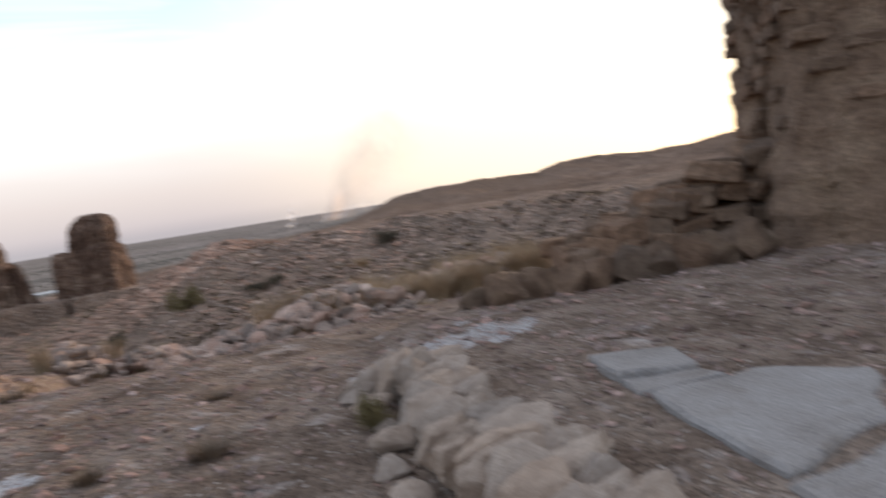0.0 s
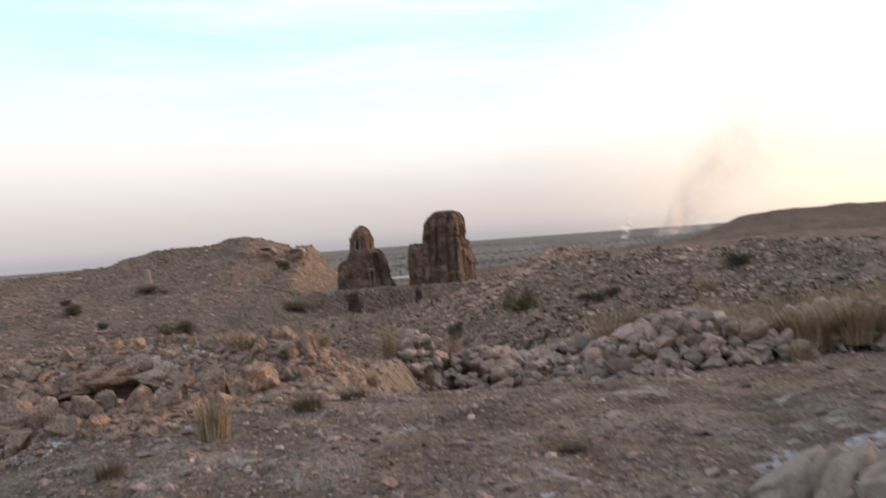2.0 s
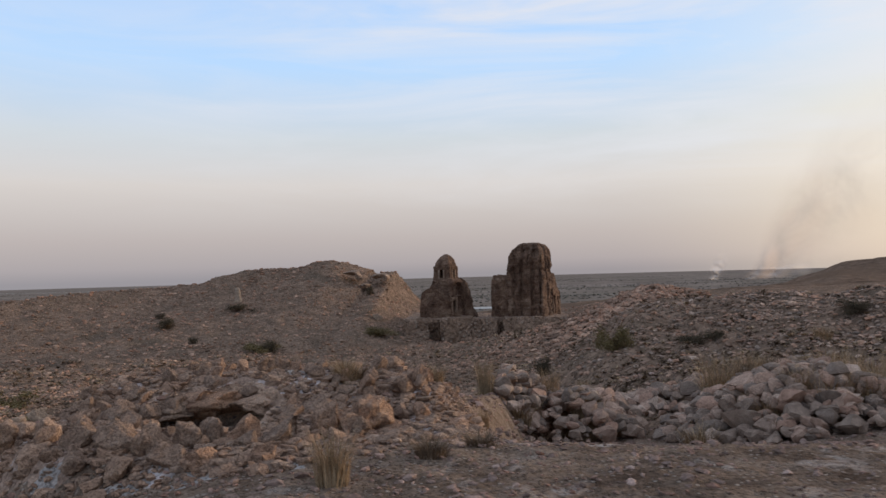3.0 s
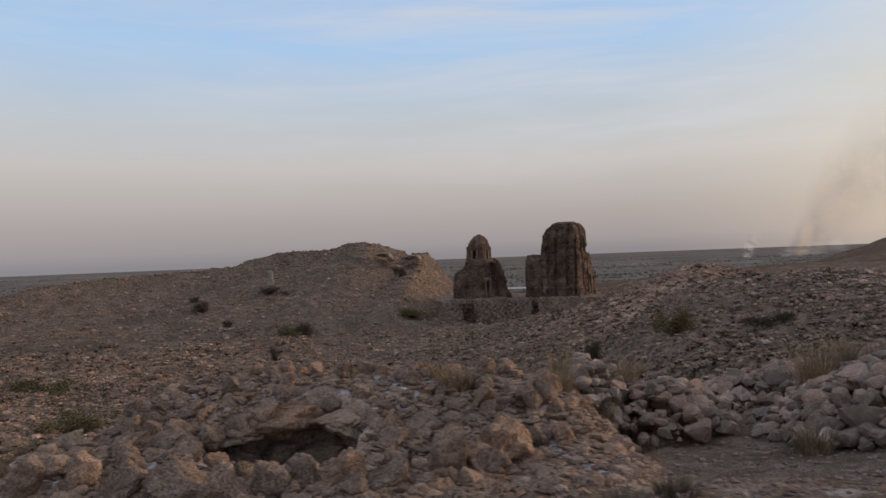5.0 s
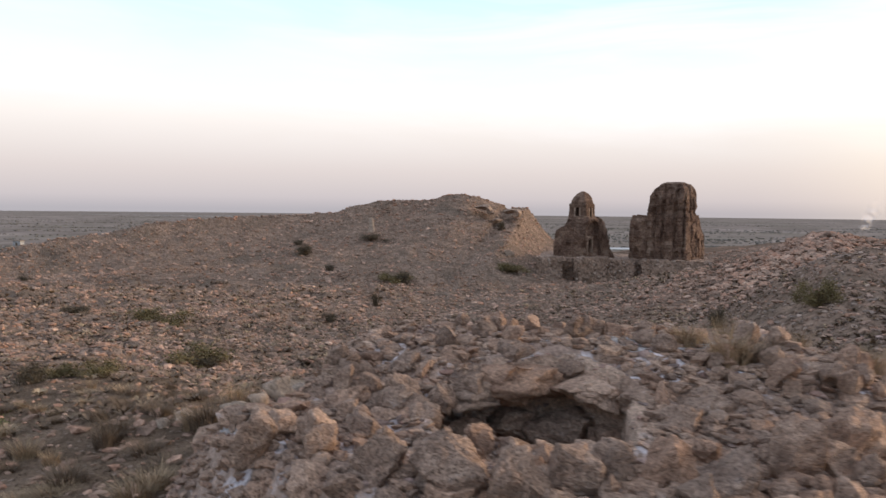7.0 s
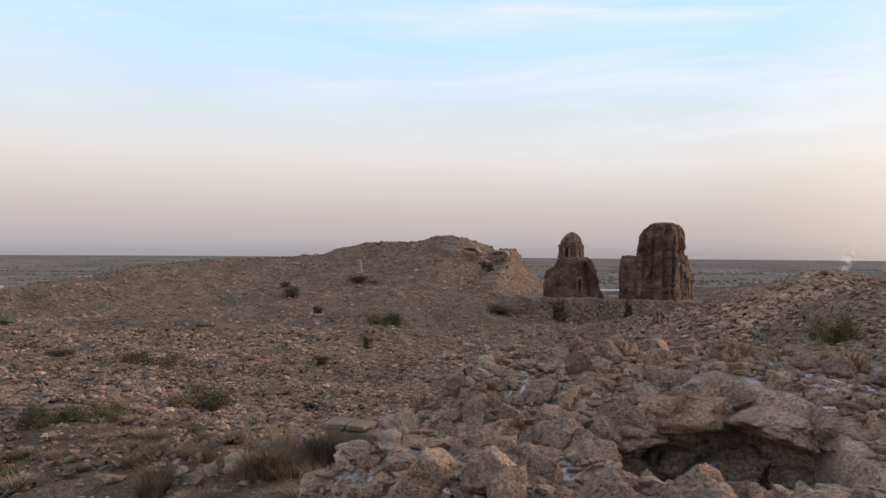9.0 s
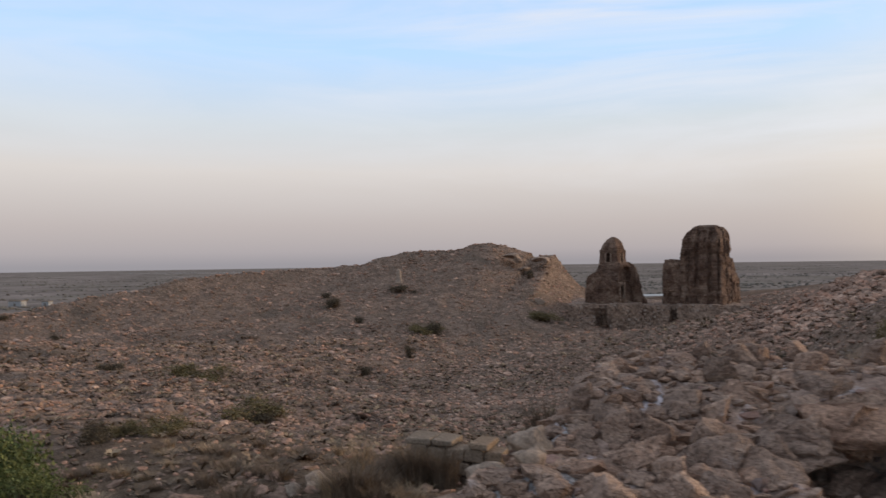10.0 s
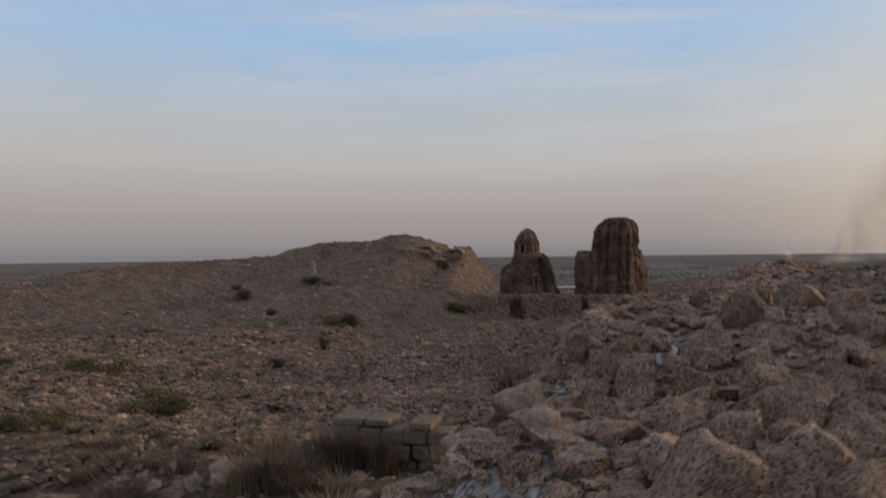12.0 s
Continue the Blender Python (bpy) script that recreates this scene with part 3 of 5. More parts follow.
def masonry_body(name, rings, mat, seed, spacing=0.2, cols=44, worn=0.14, niches=(), ribs=(), crown=None, ragged=0.0):
    """An upright weathered block. rings: (height, half width, half depth, shift x, shift y). niches: (side, from, to, height from, height to, depth),
    ribs: (side, middle, half width, proud), both measured in metres along the side; sides: 0 front, 1 right, 2 rear, 3 left."""
    hs = [r[0] for r in rings]
    n = max(3, int((hs[-1] - hs[0]) / spacing))
    rr = random.Random(seed)
    off = Vector((rr.uniform(0, 99), rr.uniform(0, 99), rr.uniform(0, 99)))
    normals = ((0, -1), (1, 0), (0, 1), (-1, 0))
    v, f = [], []
    around = 4 * cols
    for i in range(n + 1):
        h = hs[0] + (hs[-1] - hs[0]) * i / n
        hx, hy, sx, sy = (float(np.interp(h, hs, [r[k] for r in rings])) for k in (1, 2, 3, 4))
        for side in range(4):
            nx, ny = normals[side]
            half, far = (hx, hy) if side % 2 == 0 else (hy, hx)
            for k in range(cols):
                u = (2 * k / cols - 1)
                a = u * half
                tx, ty = -ny, nx
                p = Vector((nx * far + tx * a, ny * far + ty * a, h))
                w = noise.fractal(p * 0.5 + off, 0.8, 2.1, 5) * worn + noise.noise(Vector((p.x * 1.6, p.y * 1.6, p.z * 0.35)) + off) * worn * 0.5
                w += noise.noise(Vector((p.x * 0.5, p.y * 0.5, p.z * 3.2)) + off) * worn * 0.45
                corner = max(0.0, abs(u) - 0.93) / 0.07
                w -= 0.22 * corner * (0.6 + noise.noise(p * 1.3 + off))
                for s_, mid_, wide, proud in ribs:
                    if s_ == side and abs(a - mid_) < wide:
                        w += proud * (0.75 + 0.5 * noise.noise(p * 0.7 + off))
                for s_, a0, a1, h0, h1, deep in niches:
                    if s_ == side and a0 < a < a1:
                        bow = 0.3 * (a1 - a0) * (2 * (a - (a0 + a1) / 2) / (a1 - a0)) ** 2
                        if h0 < h < h1 - bow:
                            w -= deep
                z = h if crown is None else hs[0] + (h - hs[0]) * crown(p.x)
                if i == n:
                    z += ragged * noise.noise(p * 1.1 + off)
                v.append((p.x + nx * w + sx, p.y + ny * w + sy, z))
    for i in range(n):
        for k in range(around):
            a, b = i * around + k, i * around + (k + 1) % around
            f.append((a, b, b + around, a + around))
    bm = bmesh.new()
    vs = [bm.verts.new(p) for p in v]
    for q in f:
        bm.faces.new([vs[k] for k in q])
    top = vs[-around:]
    mid_ = bm.verts.new(sum((t.co for t in top), Vector()) / around)
    for k in range(around):
        bm.faces.new((top[k], top[(k + 1) % around], mid_))
    bm.faces.new(vs[:around][::-1])
    return mesh_of(bm, name, mat)


def large_temple():
    t = thing("large_temple", pose(7.75, 161, -6.7, 0, 0, -21), "dark brown ruined brick temple with a broken beehive tower", "temple")
    part("hall", masonry_body("hall", [(-1.6, 5.8, 4.6, 0, 0), (1.2, 5.7, 4.5, 0, 0), (4.5, 5.65, 4.5, 0, 0), (7.6, 5.55, 4.3, 0, 0), (8.35, 5.3, 4.1, 0, 0)], M_brick, 3, worn=0.34, ragged=0.8,
                              niches=[(0, -4.9, -3.9, 0.7, 2.1, 0.5), (0, -5.4, -2.5, -0.4, 4.4, 0.16), (1, -2.9, -1.9, 0.6, 5.2, 0.75), (1, -0.4, 0.6, 0.4, 5.0, 0.75), (1, 1.8, 2.7, 0.6, 4.6, 0.7)], ribs=[(0, -5.4, 0.35, 0.14), (1, -4.0, 0.5, 0.15), (1, -1.2, 0.45, 0.25), (1, 1.2, 0.4, 0.22)]), t)
    part("tower", masonry_body("tower", [(-1.6, 4.15, 3.4, 0, 0), (1.0, 4.05, 3.3, 0, 0), (8.4, 3.9, 3.15, 0.02, 0), (9.4, 3.6, 2.95, 0.0, 0), (10.2, 3.75, 3.2, 0.1, 0), (12.4, 3.5, 3.2, 0.25, 0), (13.4, 3.1, 2.9, 0.3, 0), (14.2, 2.6, 2.5, 0.45, 0), (14.75, 2.0, 2.0, 0.5, 0), (15.1, 1.1, 1.2, 0.5, 0)], M_brick, 5, worn=0.4,
                               niches=[(0, -0.75, -0.05, 0.7, 1.9, 0.5), (0, -2.9, -2.3, 0.6, 1.7, 0.4), (0, 1.9, 2.5, 0.8, 1.9, 0.4), (0, 0.5, 1.1, 10.6, 12.6, 0.35), (0, -2.2, -1.7, 10.2, 12.0, 0.3), (1, -0.6, 0.4, 9.8, 12.2, 0.4), (0, -2.55, -2.2, 2.4, 12.6, 0.28), (0, -0.85, -0.45, 2.4, 13.6, 0.3), (0, 1.45, 1.85, 2.4, 13.6, 0.3), (0, 3.1, 3.4, 0.8, 12.4, 0.4)],
                               ribs=[(0, -3.3, 0.45, 0.3), (0, -1.55, 0.5, 0.42), (0, 0.55, 0.75, 0.62), (0, 2.6, 0.5, 0.42), (0, 3.7, 0.25, 0.25), (1, 0, 0.9, 0.4)]), t, pose(1.75, -1.45, 0))
    part("side_shrine", masonry_body("side_shrine", [(-1.0, 1.2, 2.6, 0, 0), (4.8, 1.15, 2.4, 0, 0), (6.0, 0.9, 1.9, -0.2, -0.4), (7.4, 0.6, 1.2, -0.6, -0.9), (9.0, 0.4, 0.6, -1.0, -1.4)], M_brick, 8, cols=26, worn=0.24,
                                     niches=[(1, -1.9, -1.0, 0.6, 4.4, 0.5), (1, 0.3, 1.2, 0.6, 4.0, 0.5)]), t, pose(5.3, 1.9, 0))
    return t


def small_temple():
    t = thing("small_temple", pose(-8.55, 160, -6.2, 0, 0, -26), "brown ruined brick temple with a domed drum and arched windows", "temple")
    body = part("body", masonry_body("body", [(-1.4, 3.2, 3.6, 0, 0), (4.4, 3.1, 3.5, 0, 0), (5.0, 2.85, 3.35, 0.1, 0), (5.8, 2.5, 3.1, 0.45, 0.1), (7.2, 2.3, 2.8, 0.55, 0.1), (7.8, 2.0, 2.2, 0.2, 0)], M_brick, 13, worn=0.4,
                                     niches=[(1, -2.7, -1.2, 0.7, 3.3, 2.2), (1, -1.6, 1.5, 4.2, 6.9, 0.9), (1, -3.0, 1.9, -1.4, 4.1, 0.25)], ribs=[(1, 2.7, 0.6, 0.5)]), t)
    part("door_surround", mesh_of(box_bm(box_bm(box_bm(bmesh.new(), 2.75, -3.05, 0.3, 3.15, -2.7, 3.8, 0.05), 2.75, -1.2, 0.3, 3.15, -0.85, 3.8, 0.05), 2.75, -3.05, 3.4, 3.2, -0.85, 3.95, 0.05), "door_surround", M_crag), body, None, "paler plastered surround of the doorway")
    part("vault_front", masonry_body("vault_front", [(-1.4, 3.3, 0.7, 0, 0), (3.0, 3.2, 0.65, 0, 0), (5.9, 3.0, 0.5, 0, 0)], M_brick, 14, cols=36, worn=0.26, crown=lambda x: 1 - 0.25 * min(1.0, abs(x + 0.3) / 3.2) ** 2.4,
                                     niches=[(0, -0.4, 0.25, 1.7, 2.6, 0.45), (0, -2.2, -1.7, 0.6, 1.2, 0.25), (0, 1.6, 2.0, 2.6, 3.2, 0.2)], ragged=0.25), t, pose(-0.15, -4.25, 0))
    drum = part("drum", masonry_body("drum", [(7.3, 1.95, 1.95, 0, 0), (9.7, 1.86, 1.86, 0, 0), (10.1, 1.9, 1.9, 0, 0), (10.35, 1.78, 1.78, 0, 0)], M_brick, 15, 0.12, 40, 0.09,
                                     niches=[(k, -0.42, 0.42, 7.9, 9.55, 1.35) for k in range(4)], ribs=[(k, m_, 0.25, 0.12) for k in range(4) for m_ in (-1.5, 1.5)]), t, pose(0.1, 0, 0))
    for a in range(4):
        part("window_surround", mesh_of(box_bm(box_bm(bmesh.new(), -0.72, -1.99, 7.8, -0.42, -1.8, 9.5, 0.03), 0.42, -1.99, 7.8, 0.72, -1.8, 9.5, 0.03), "window_surround", M_crag), drum, pose(0, 0, 0, 0, 0, 90 * a), "pale jambs beside the drum window")
    part("dome", ruin_shell("dome", [(10.2, 1.8, 1.8, 0, 7), (11.0, 1.72, 1.72, 0, 5), (11.7, 1.42, 1.42, 0.05, 3.5), (12.3, 0.98, 0.98, 0.1, 3), (12.8, 0.4, 0.4, 0.1, 2)], M_brick, 17, spacing=0.16, segments=72, worn=0.22), drum)
    bm = bmesh.new()
    outline = [(0, -1.4), (5.6, -1.4), (4.4, -0.3), (3.0, 2.2), (2.3, 4.8), (1.7, 6.6), (0.9, 7.2), (0, 6.6)]
    front = [bm.verts.new((x, -0.7, z)) for x, z in outline]
    rear = [bm.verts.new((x, 0.7, z)) for x, z in outline]
    bm.faces.new(front), bm.faces.new(rear[::-1])
    for k in range(len(outline)):
        bm.faces.new((front[k], rear[k], rear[(k + 1) % 8], front[(k + 1) % 8]))
    bmesh.ops.triangulate(bm, faces=bm.faces[:])
    bmesh.ops.subdivide_edges(bm, edges=bm.edges[:], cuts=5, use_grid_fill=True)
    for v in bm.verts:
        v.co += Vector((noise.noise(v.co * 0.8), noise.noise(v.co * 0.9 + Vector((9, 0, 0))), noise.noise(v.co + Vector((0, 7, 0))))) * 0.4 + Vector((noise.noise(v.co * 2.5), noise.noise(v.co * 2.7 + Vector((9, 0, 0))), 0)) * 0.18
    part("broken_wall", mesh_of(bm, "broken_wall", M_brick), t, pose(2.2, 2.6, 0, 0, 0, 8) @ Matrix.Diagonal((0.72, 1, 1, 1)))
    return t


large_temple()
small_temple()


def terrace():
    t = thing("temple_terrace", pose(0, 0, 0), "long earth terrace with a broken stone retaining wall and openings", "terrace", kind="structure")

    def slab(x0, x1, z1, y0, turn=0.0):
        bm = box_bm(bmesh.new(), x0, y0, -16, x1, 176, z1)
        bmesh.ops.subdivide_edges(bm, edges=bm.edges[:], cuts=19, use_grid_fill=True)
        for v in bm.verts:
            p = v.co.copy()
            v.co.y += turn * (p.x - x0)
            v.co += Vector((noise.noise(p * 0.6), noise.noise(p * 0.5 + Vector((0, 5, 0))), noise.noise(p * 0.45 + Vector((3, 0, 0))) * 0.6)) * 0.4 + Vector((noise.noise(p * 2.1), noise.noise(p * 1.9 + Vector((0, 5, 0))), noise.noise(p * 1.7 + Vector((3, 0, 0))) * 0.6)) * 0.26
        return mesh_of(bm, "retaining_wall", M_earth)
    for x0, x1, z1, y0, turn in ((-16.6, -11.6, -6.25, 151.6, 0), (-11.6, -9.0, -6.35, 154.6, 0), (-9.0, -7.4, -6.2, 150.6, 0), (-7.4, -3.2, -6.3, 150.6, 0.5), (-3.2, 2.0, -6.6, 153.4, 0), (2.0, 3.4, -6.6, 156, 0), (3.4, 16, -6.45, 152.6, 0)):
        part("retaining_wall", slab(x0, x1, z1, y0, turn), t)
    part("door_lintel", mesh_of(box_bm(bmesh.new(), -11.9, 151.3, -7.0, -8.7, 152.6, -6.3, 0.08), "door_lintel", M_earth), t)


terrace()

pillar = thing("stone_pillar", pose(-57.4, 172.6, height(-57.4, 172.6) - 0.2), "pale slender ruined stone pillar on the hillside", "pillar")
part("shaft", ruin_shell("shaft", [(0, 0.75, 0.7, 0, 5), (1.4, 0.6, 0.55, 0, 4), (2.9, 0.5, 0.45, -0.1, 4), (3.5, 0.25, 0.25, -0.2, 3)], M_pale, 31, 0.25, 32, 0.14), pillar)
part("base", rock_mesh("base", M_pale, seed=32, size=(1.1, 0.9, 0.5)), pillar)

# layered rock faces at the broken end of the long hill
for k, (x, y, z, w, d_, h_) in enumerate(((-34.2, 189.5, 3.3, 2.4, 3.0, 0.8), (-32.1, 188.8, 2.6, 0.9, 2.6, 1.1), (-27.0, 190.5, 2.4, 2.3, 2.4, 0.7), (-25.4, 189.8, 1.9, 0.8, 2.0, 0.9), (-30.2, 187.5, 0.2, 1.2, 1.6, 0.6))):
    crag = new("rock_outcrop", rock_mesh("rock_outcrop", M_crag, False, seed=60 + k, level=4, size=(w, d_, h_), cuts=4, rough=0.07))
    crag.matrix_basis = pose(x, y, z)
    tagged(crag, "pale weathered rock ledge on the hill crest", "rock", "crest ledges")


# ---- smoke over the plain ----
def plume(name, course, mat, label, seed):
    """A thin sheet of smoke along its course of (x, y, z, half width)."""
    n, m = 40, 14
    v, f, uv = [], [], []
    ks = np.linspace(0, len(course) - 1, n + 1)
    cols = [np.interp(ks, np.arange(len(course)), [c[q] for c in course]) for q in range(4)]
    for a in range(n + 1):
        b0, b1 = max(a - 1, 0), min(a + 1, n)
        dx, dz = cols[0][b1] - cols[0][b0], cols[2][b1] - cols[2][b0]
        r = math.hypot(dx, dz) or 1
        for b in range(m + 1):
            u = b / m * 2 - 1
            w = cols[3][a] * u
            p = Vector((cols[0][a] - dz / r * w, cols[1][a] + 18 * noise.noise(Vector((a * 0.2, b * 0.3, seed))), cols[2][a] + dx / r * w))
            v.append(tuple(p))
            uv.append((b / m, a / n))
    for a in range(n):
        for b in range(m):
            q = a * (m + 1) + b
            f.append((q, q + 1, q + m + 2, q + m + 1))
    me = quick_mesh(name, v, f, mat, True)
    layer = me.uv_layers.new(name="UVMap")
    layer.data.foreach_set("uv", np.array(uv, np.float32)[np.array(f).ravel()].ravel())
    return tagged(new(name, me), label, "smoke")


plume("smoke_plume", [(500, 1500, -28, 20), (536, 1500, -2, 40), (574, 1500, 45, 66), (630, 1500, 108, 96), (715, 1500, 178, 130), (830, 1500, 245, 165), (990, 1500, 310, 200)], M_smoke, "thin brown smoke drifting up from a field fire", 3)
plume("ground_smoke", [(465, 1440, -20, 9), (500, 1440, -14, 13), (560, 1450, -8, 18), (620, 1450, 0, 22), (680, 1450, 8, 20)], M_steam, "low white smoke lying along a burning field", 4)
plume("smoke_wisp", [(417, 1470, -26, 9), (420, 1470, -12, 13), (426, 1470, 4, 18), (438, 1470, 20, 20), (452, 1470, 34, 18)], M_steam, "small white wisp of smoke from a field", 5)



# ---- boulders round the pit ----
BOULDER = "rough porous tan limestone boulder on the mound"


def boulder(x, y, w, h, d_, seed, turn=0.0, sink=0.3, mat=None, label=BOULDER, group="boulders round the pit", top=None):
    ob = new("boulder", rock_mesh("boulder", mat or M_rock, True, seed=seed, level=5 if w > 0.36 else 4 if w > 0.22 else 3, size=(w / 2, d_ / 2, h / 2), cuts=14, rough=0.12, pits=0.16))
    ob.matrix_basis = pose(x, y, height(x, y) + h * (0.5 - sink) if top is None else top - h * 0.46, 0, 0, turn)
    return tagged(ob, label, "boulder", group)


rng = np.random.RandomState(21)
# the row of big ones at the near rim: place, width, height, top
for k, (x, y, w, h, top) in enumerate(((-2.44, 11.38, 0.30, 0.34, 1.30), (-2.15, 11.60, 0.30, 0.28, 1.29), (-1.66, 11.24, 0.40, 0.36, 1.31), (-1.23, 11.20, 0.46, 0.42, 1.33), (-0.87, 11.10, 0.36, 0.44, 1.32), (-0.62, 11.24, 0.30, 0.36, 1.30),
                                     (-0.42, 11.40, 0.26, 0.32, 1.28), (-0.18, 11.42, 0.34, 0.36, 1.30), (0.14, 11.50, 0.44, 0.32, 1.26), (0.50, 11.78, 0.32, 0.42, 1.37), (0.90, 12.18, 0.44, 0.38, 1.36), (0.68, 11.95, 0.34, 0.30, 1.26),
                                     (-0.60, 10.86, 0.40, 0.32, 1.20), (-0.28, 10.78, 0.40, 0.30, 1.17), (0.12, 10.95, 0.36, 0.28, 1.16), (-1.45, 10.86, 0.26, 0.2, 1.12), (0.5, 11.3, 0.30, 0.24, 1.16), (-1.0, 10.72, 0.3, 0.2, 1.10), (-1.95, 11.05, 0.3, 0.26, 1.14))):
    boulder(x, y, w, h, w * 0.85, 100 + k, rng.uniform(0, 360), top=top)
# the far rim, with one lump leaning over the hole
for k, (x, y, w, h, top) in enumerate(((-0.45, 13.50, 0.46, 0.34, 1.34), (-0.82, 13.55, 0.44, 0.32, 1.32), (-1.20, 13.12, 0.42, 0.36, 1.30), (-0.12, 12.95, 0.40, 0.36, 1.26), (-1.66, 12.70, 0.38, 0.30, 1.22), (-1.72, 12.28, 0.34, 0.28, 1.19), (-0.02, 12.45, 0.36, 0.34, 1.22))):
    boulder(x, y, w, h, w * 0.8, 130 + k, rng.uniform(0, 360), top=top)
# thick beds of rock behind the rim
for k, (x, y, w, d_, h, top) in enumerate(((-1.56, 13.02, 0.62, 0.85, 0.26, 1.20), (-1.12, 13.30, 0.64, 0.95, 0.30, 1.26), (-0.66, 13.38, 0.66, 0.95, 0.26, 1.22), (-0.24, 13.20, 0.58, 0.9, 0.28, 1.22), (0.16, 12.95, 0.52, 0.7, 0.34, 1.24))):
    boulder(x, y, w, h, d_, 290 + k, rng.uniform(-12, 12), top=top, label="flat limestone bed at the rim of the pit")
# broken ledges on the far wall of the hole
for k, (x, y, w, h, top) in enumerate(((-1.28, 13.22, 0.46, 0.26, 0.92), (-0.86, 13.30, 0.56, 0.34, 0.94), (-0.42, 13.20, 0.46, 0.30, 0.88), (-1.50, 12.95, 0.40, 0.36, 0.92), (-0.24, 12.92, 0.30, 0.5, 0.84))):
    boulder(x, y, w, h, w * 0.55, 270 + k, rng.uniform(-14, 14), top=top, label="brown rock ledge inside the pit")
# the left shoulder, close to the end of the walk
for k, (x, y, w, h, top) in enumerate(((-2.58, 12.55, 0.28, 0.36, 1.16), (-2.30, 12.45, 0.38, 0.34, 1.20), (-1.92, 12.50, 0.46, 0.38, 1.24), (-1.46, 12.95, 0.40, 0.3, 1.26), (-2.45, 13.05, 0.34, 0.30, 1.28), (-2.1, 13.2, 0.40, 0.26, 1.33), (-1.7, 13.3, 0.36, 0.26, 1.36),
                                     (-2.75, 12.0, 0.26, 0.24, 0.98), (-2.62, 11.7, 0.24, 0.22, 1.05), (-1.25, 13.5, 0.34, 0.22, 1.4), (-0.75, 13.8, 0.30, 0.2, 1.42), (-1.95, 11.9, 0.30, 0.26, 1.2), (-2.7, 13.4, 0.3, 0.28, 1.2), (-2.6, 14.1, 0.3, 0.3, 1.32))):
    boulder(x, y, w, h, w * 0.8, 150 + k, rng.uniform(0, 360), top=top)
for k in range(75):
    a, r = rng.uniform(0, 2 * math.pi), rng.uniform(1.1, 2.3)
    x, y = -0.72 + 0.98 * r * math.cos(a), 12.85 + 0.86 * r * math.sin(a)
    w = rng.uniform(0.12, 0.25)
    if math.hypot((x - PIT[0]) / 0.75, (y - PIT[1]) / 0.6) < 1:
        continue
    boulder(x, y, w, w * rng.uniform(0.75, 1.05), w * 0.85, 170 + k, rng.uniform(0, 360), 0.12)
for k, (x, y, w) in enumerate(((-2.86, 12.55, 0.30), (-2.9, 13.0, 0.28), (-3.0, 12.2, 0.2), (-5.29, 15.1, 0.26), (-5.42, 14.9, 0.2), (-2.8, 12.15, 0.2), (-2.95, 13.5, 0.24))):
    boulder(x, y, w, w * 0.7, w * 0.8, 230 + k, rng.uniform(0, 360), 0.2, M_pale, "pale grey-white limestone lump at the foot of the mound", "pale lumps")
boulder(8.6, 24.3, 0.55, 0.6, 0.5, 250, 30, 0.2, M_pale, "single pale block standing among rubble", "pale lumps")
boulder(-23.2, 160.9, 2.2, 1.6, 1.8, 251, 30, 0.2, M_pale, "large pale block below the hill", "pale lumps")
for k, (x, y, w, d_, h, turn) in enumerate(((0.62, 7.98, 0.50, 0.22, 0.12, 62), (0.30, 7.42, 0.52, 0.30, 0.12, 40), (0.02, 7.85, 0.55, 0.26, 0.12, 50), (0.12, 7.10, 0.5, 0.3, 0.12, 30), (2.05, 7.25, 0.34, 0.2, 0.08, 20))):
    boulder(x, y, w, h, d_, 252 + k, turn, 0.45, M_pale, "flat pale stone half buried in the path", "pale lumps")

# loose rubble and chips on the mound
n = 7500
a, r = rng.uniform(0, 2 * math.pi, n), 2.8 * np.sqrt(rng.uniform(0, 1, n))
xy = np.stack([-0.72 + r * np.cos(a), 12.75 + 0.85 * r * np.sin(a)], 1)
xy = xy[(np.hypot((xy[:, 0] - PIT[0]) / 0.72, (xy[:, 1] - PIT[1] - 0.35) / 0.85) > 1) & (rng.uniform(0, 1, n) > 0.75 * np.exp(-((xy[:, 0] + 0.4) / 1.2) ** 2 - ((xy[:, 1] - 14.1) / 0.3) ** 2))]
n = len(xy)
tagged(new("mound_rubble", scatter("mound_rubble", M_rock, xy, np.clip(rng.lognormal(-3.55, 0.55, n), 0.010, 0.10), 33, 1)), "small broken limestone covering the mound", "rubble", kind="stuff")

# ---- gravel of the path ----
n = 34000
xy = np.stack([rng.uniform(-3.6, 13, n), rng.uniform(1.5, 16, n)], 1)
thin = fbm(xy[:, 0] * 0.6, xy[:, 1] * 0.6, 3, 5) + rng.normal(0, 0.35, n)
xy = xy[thin > -0.25]
tagged(new("path_gravel", scatter("path_gravel", M_gravel, xy, np.clip(rng.lognormal(-4.35, 0.6, len(xy)), 0.006, 0.055), 34, 1)), "pinkish grey gravel strewn over the trodden path", "gravel", kind="stuff")

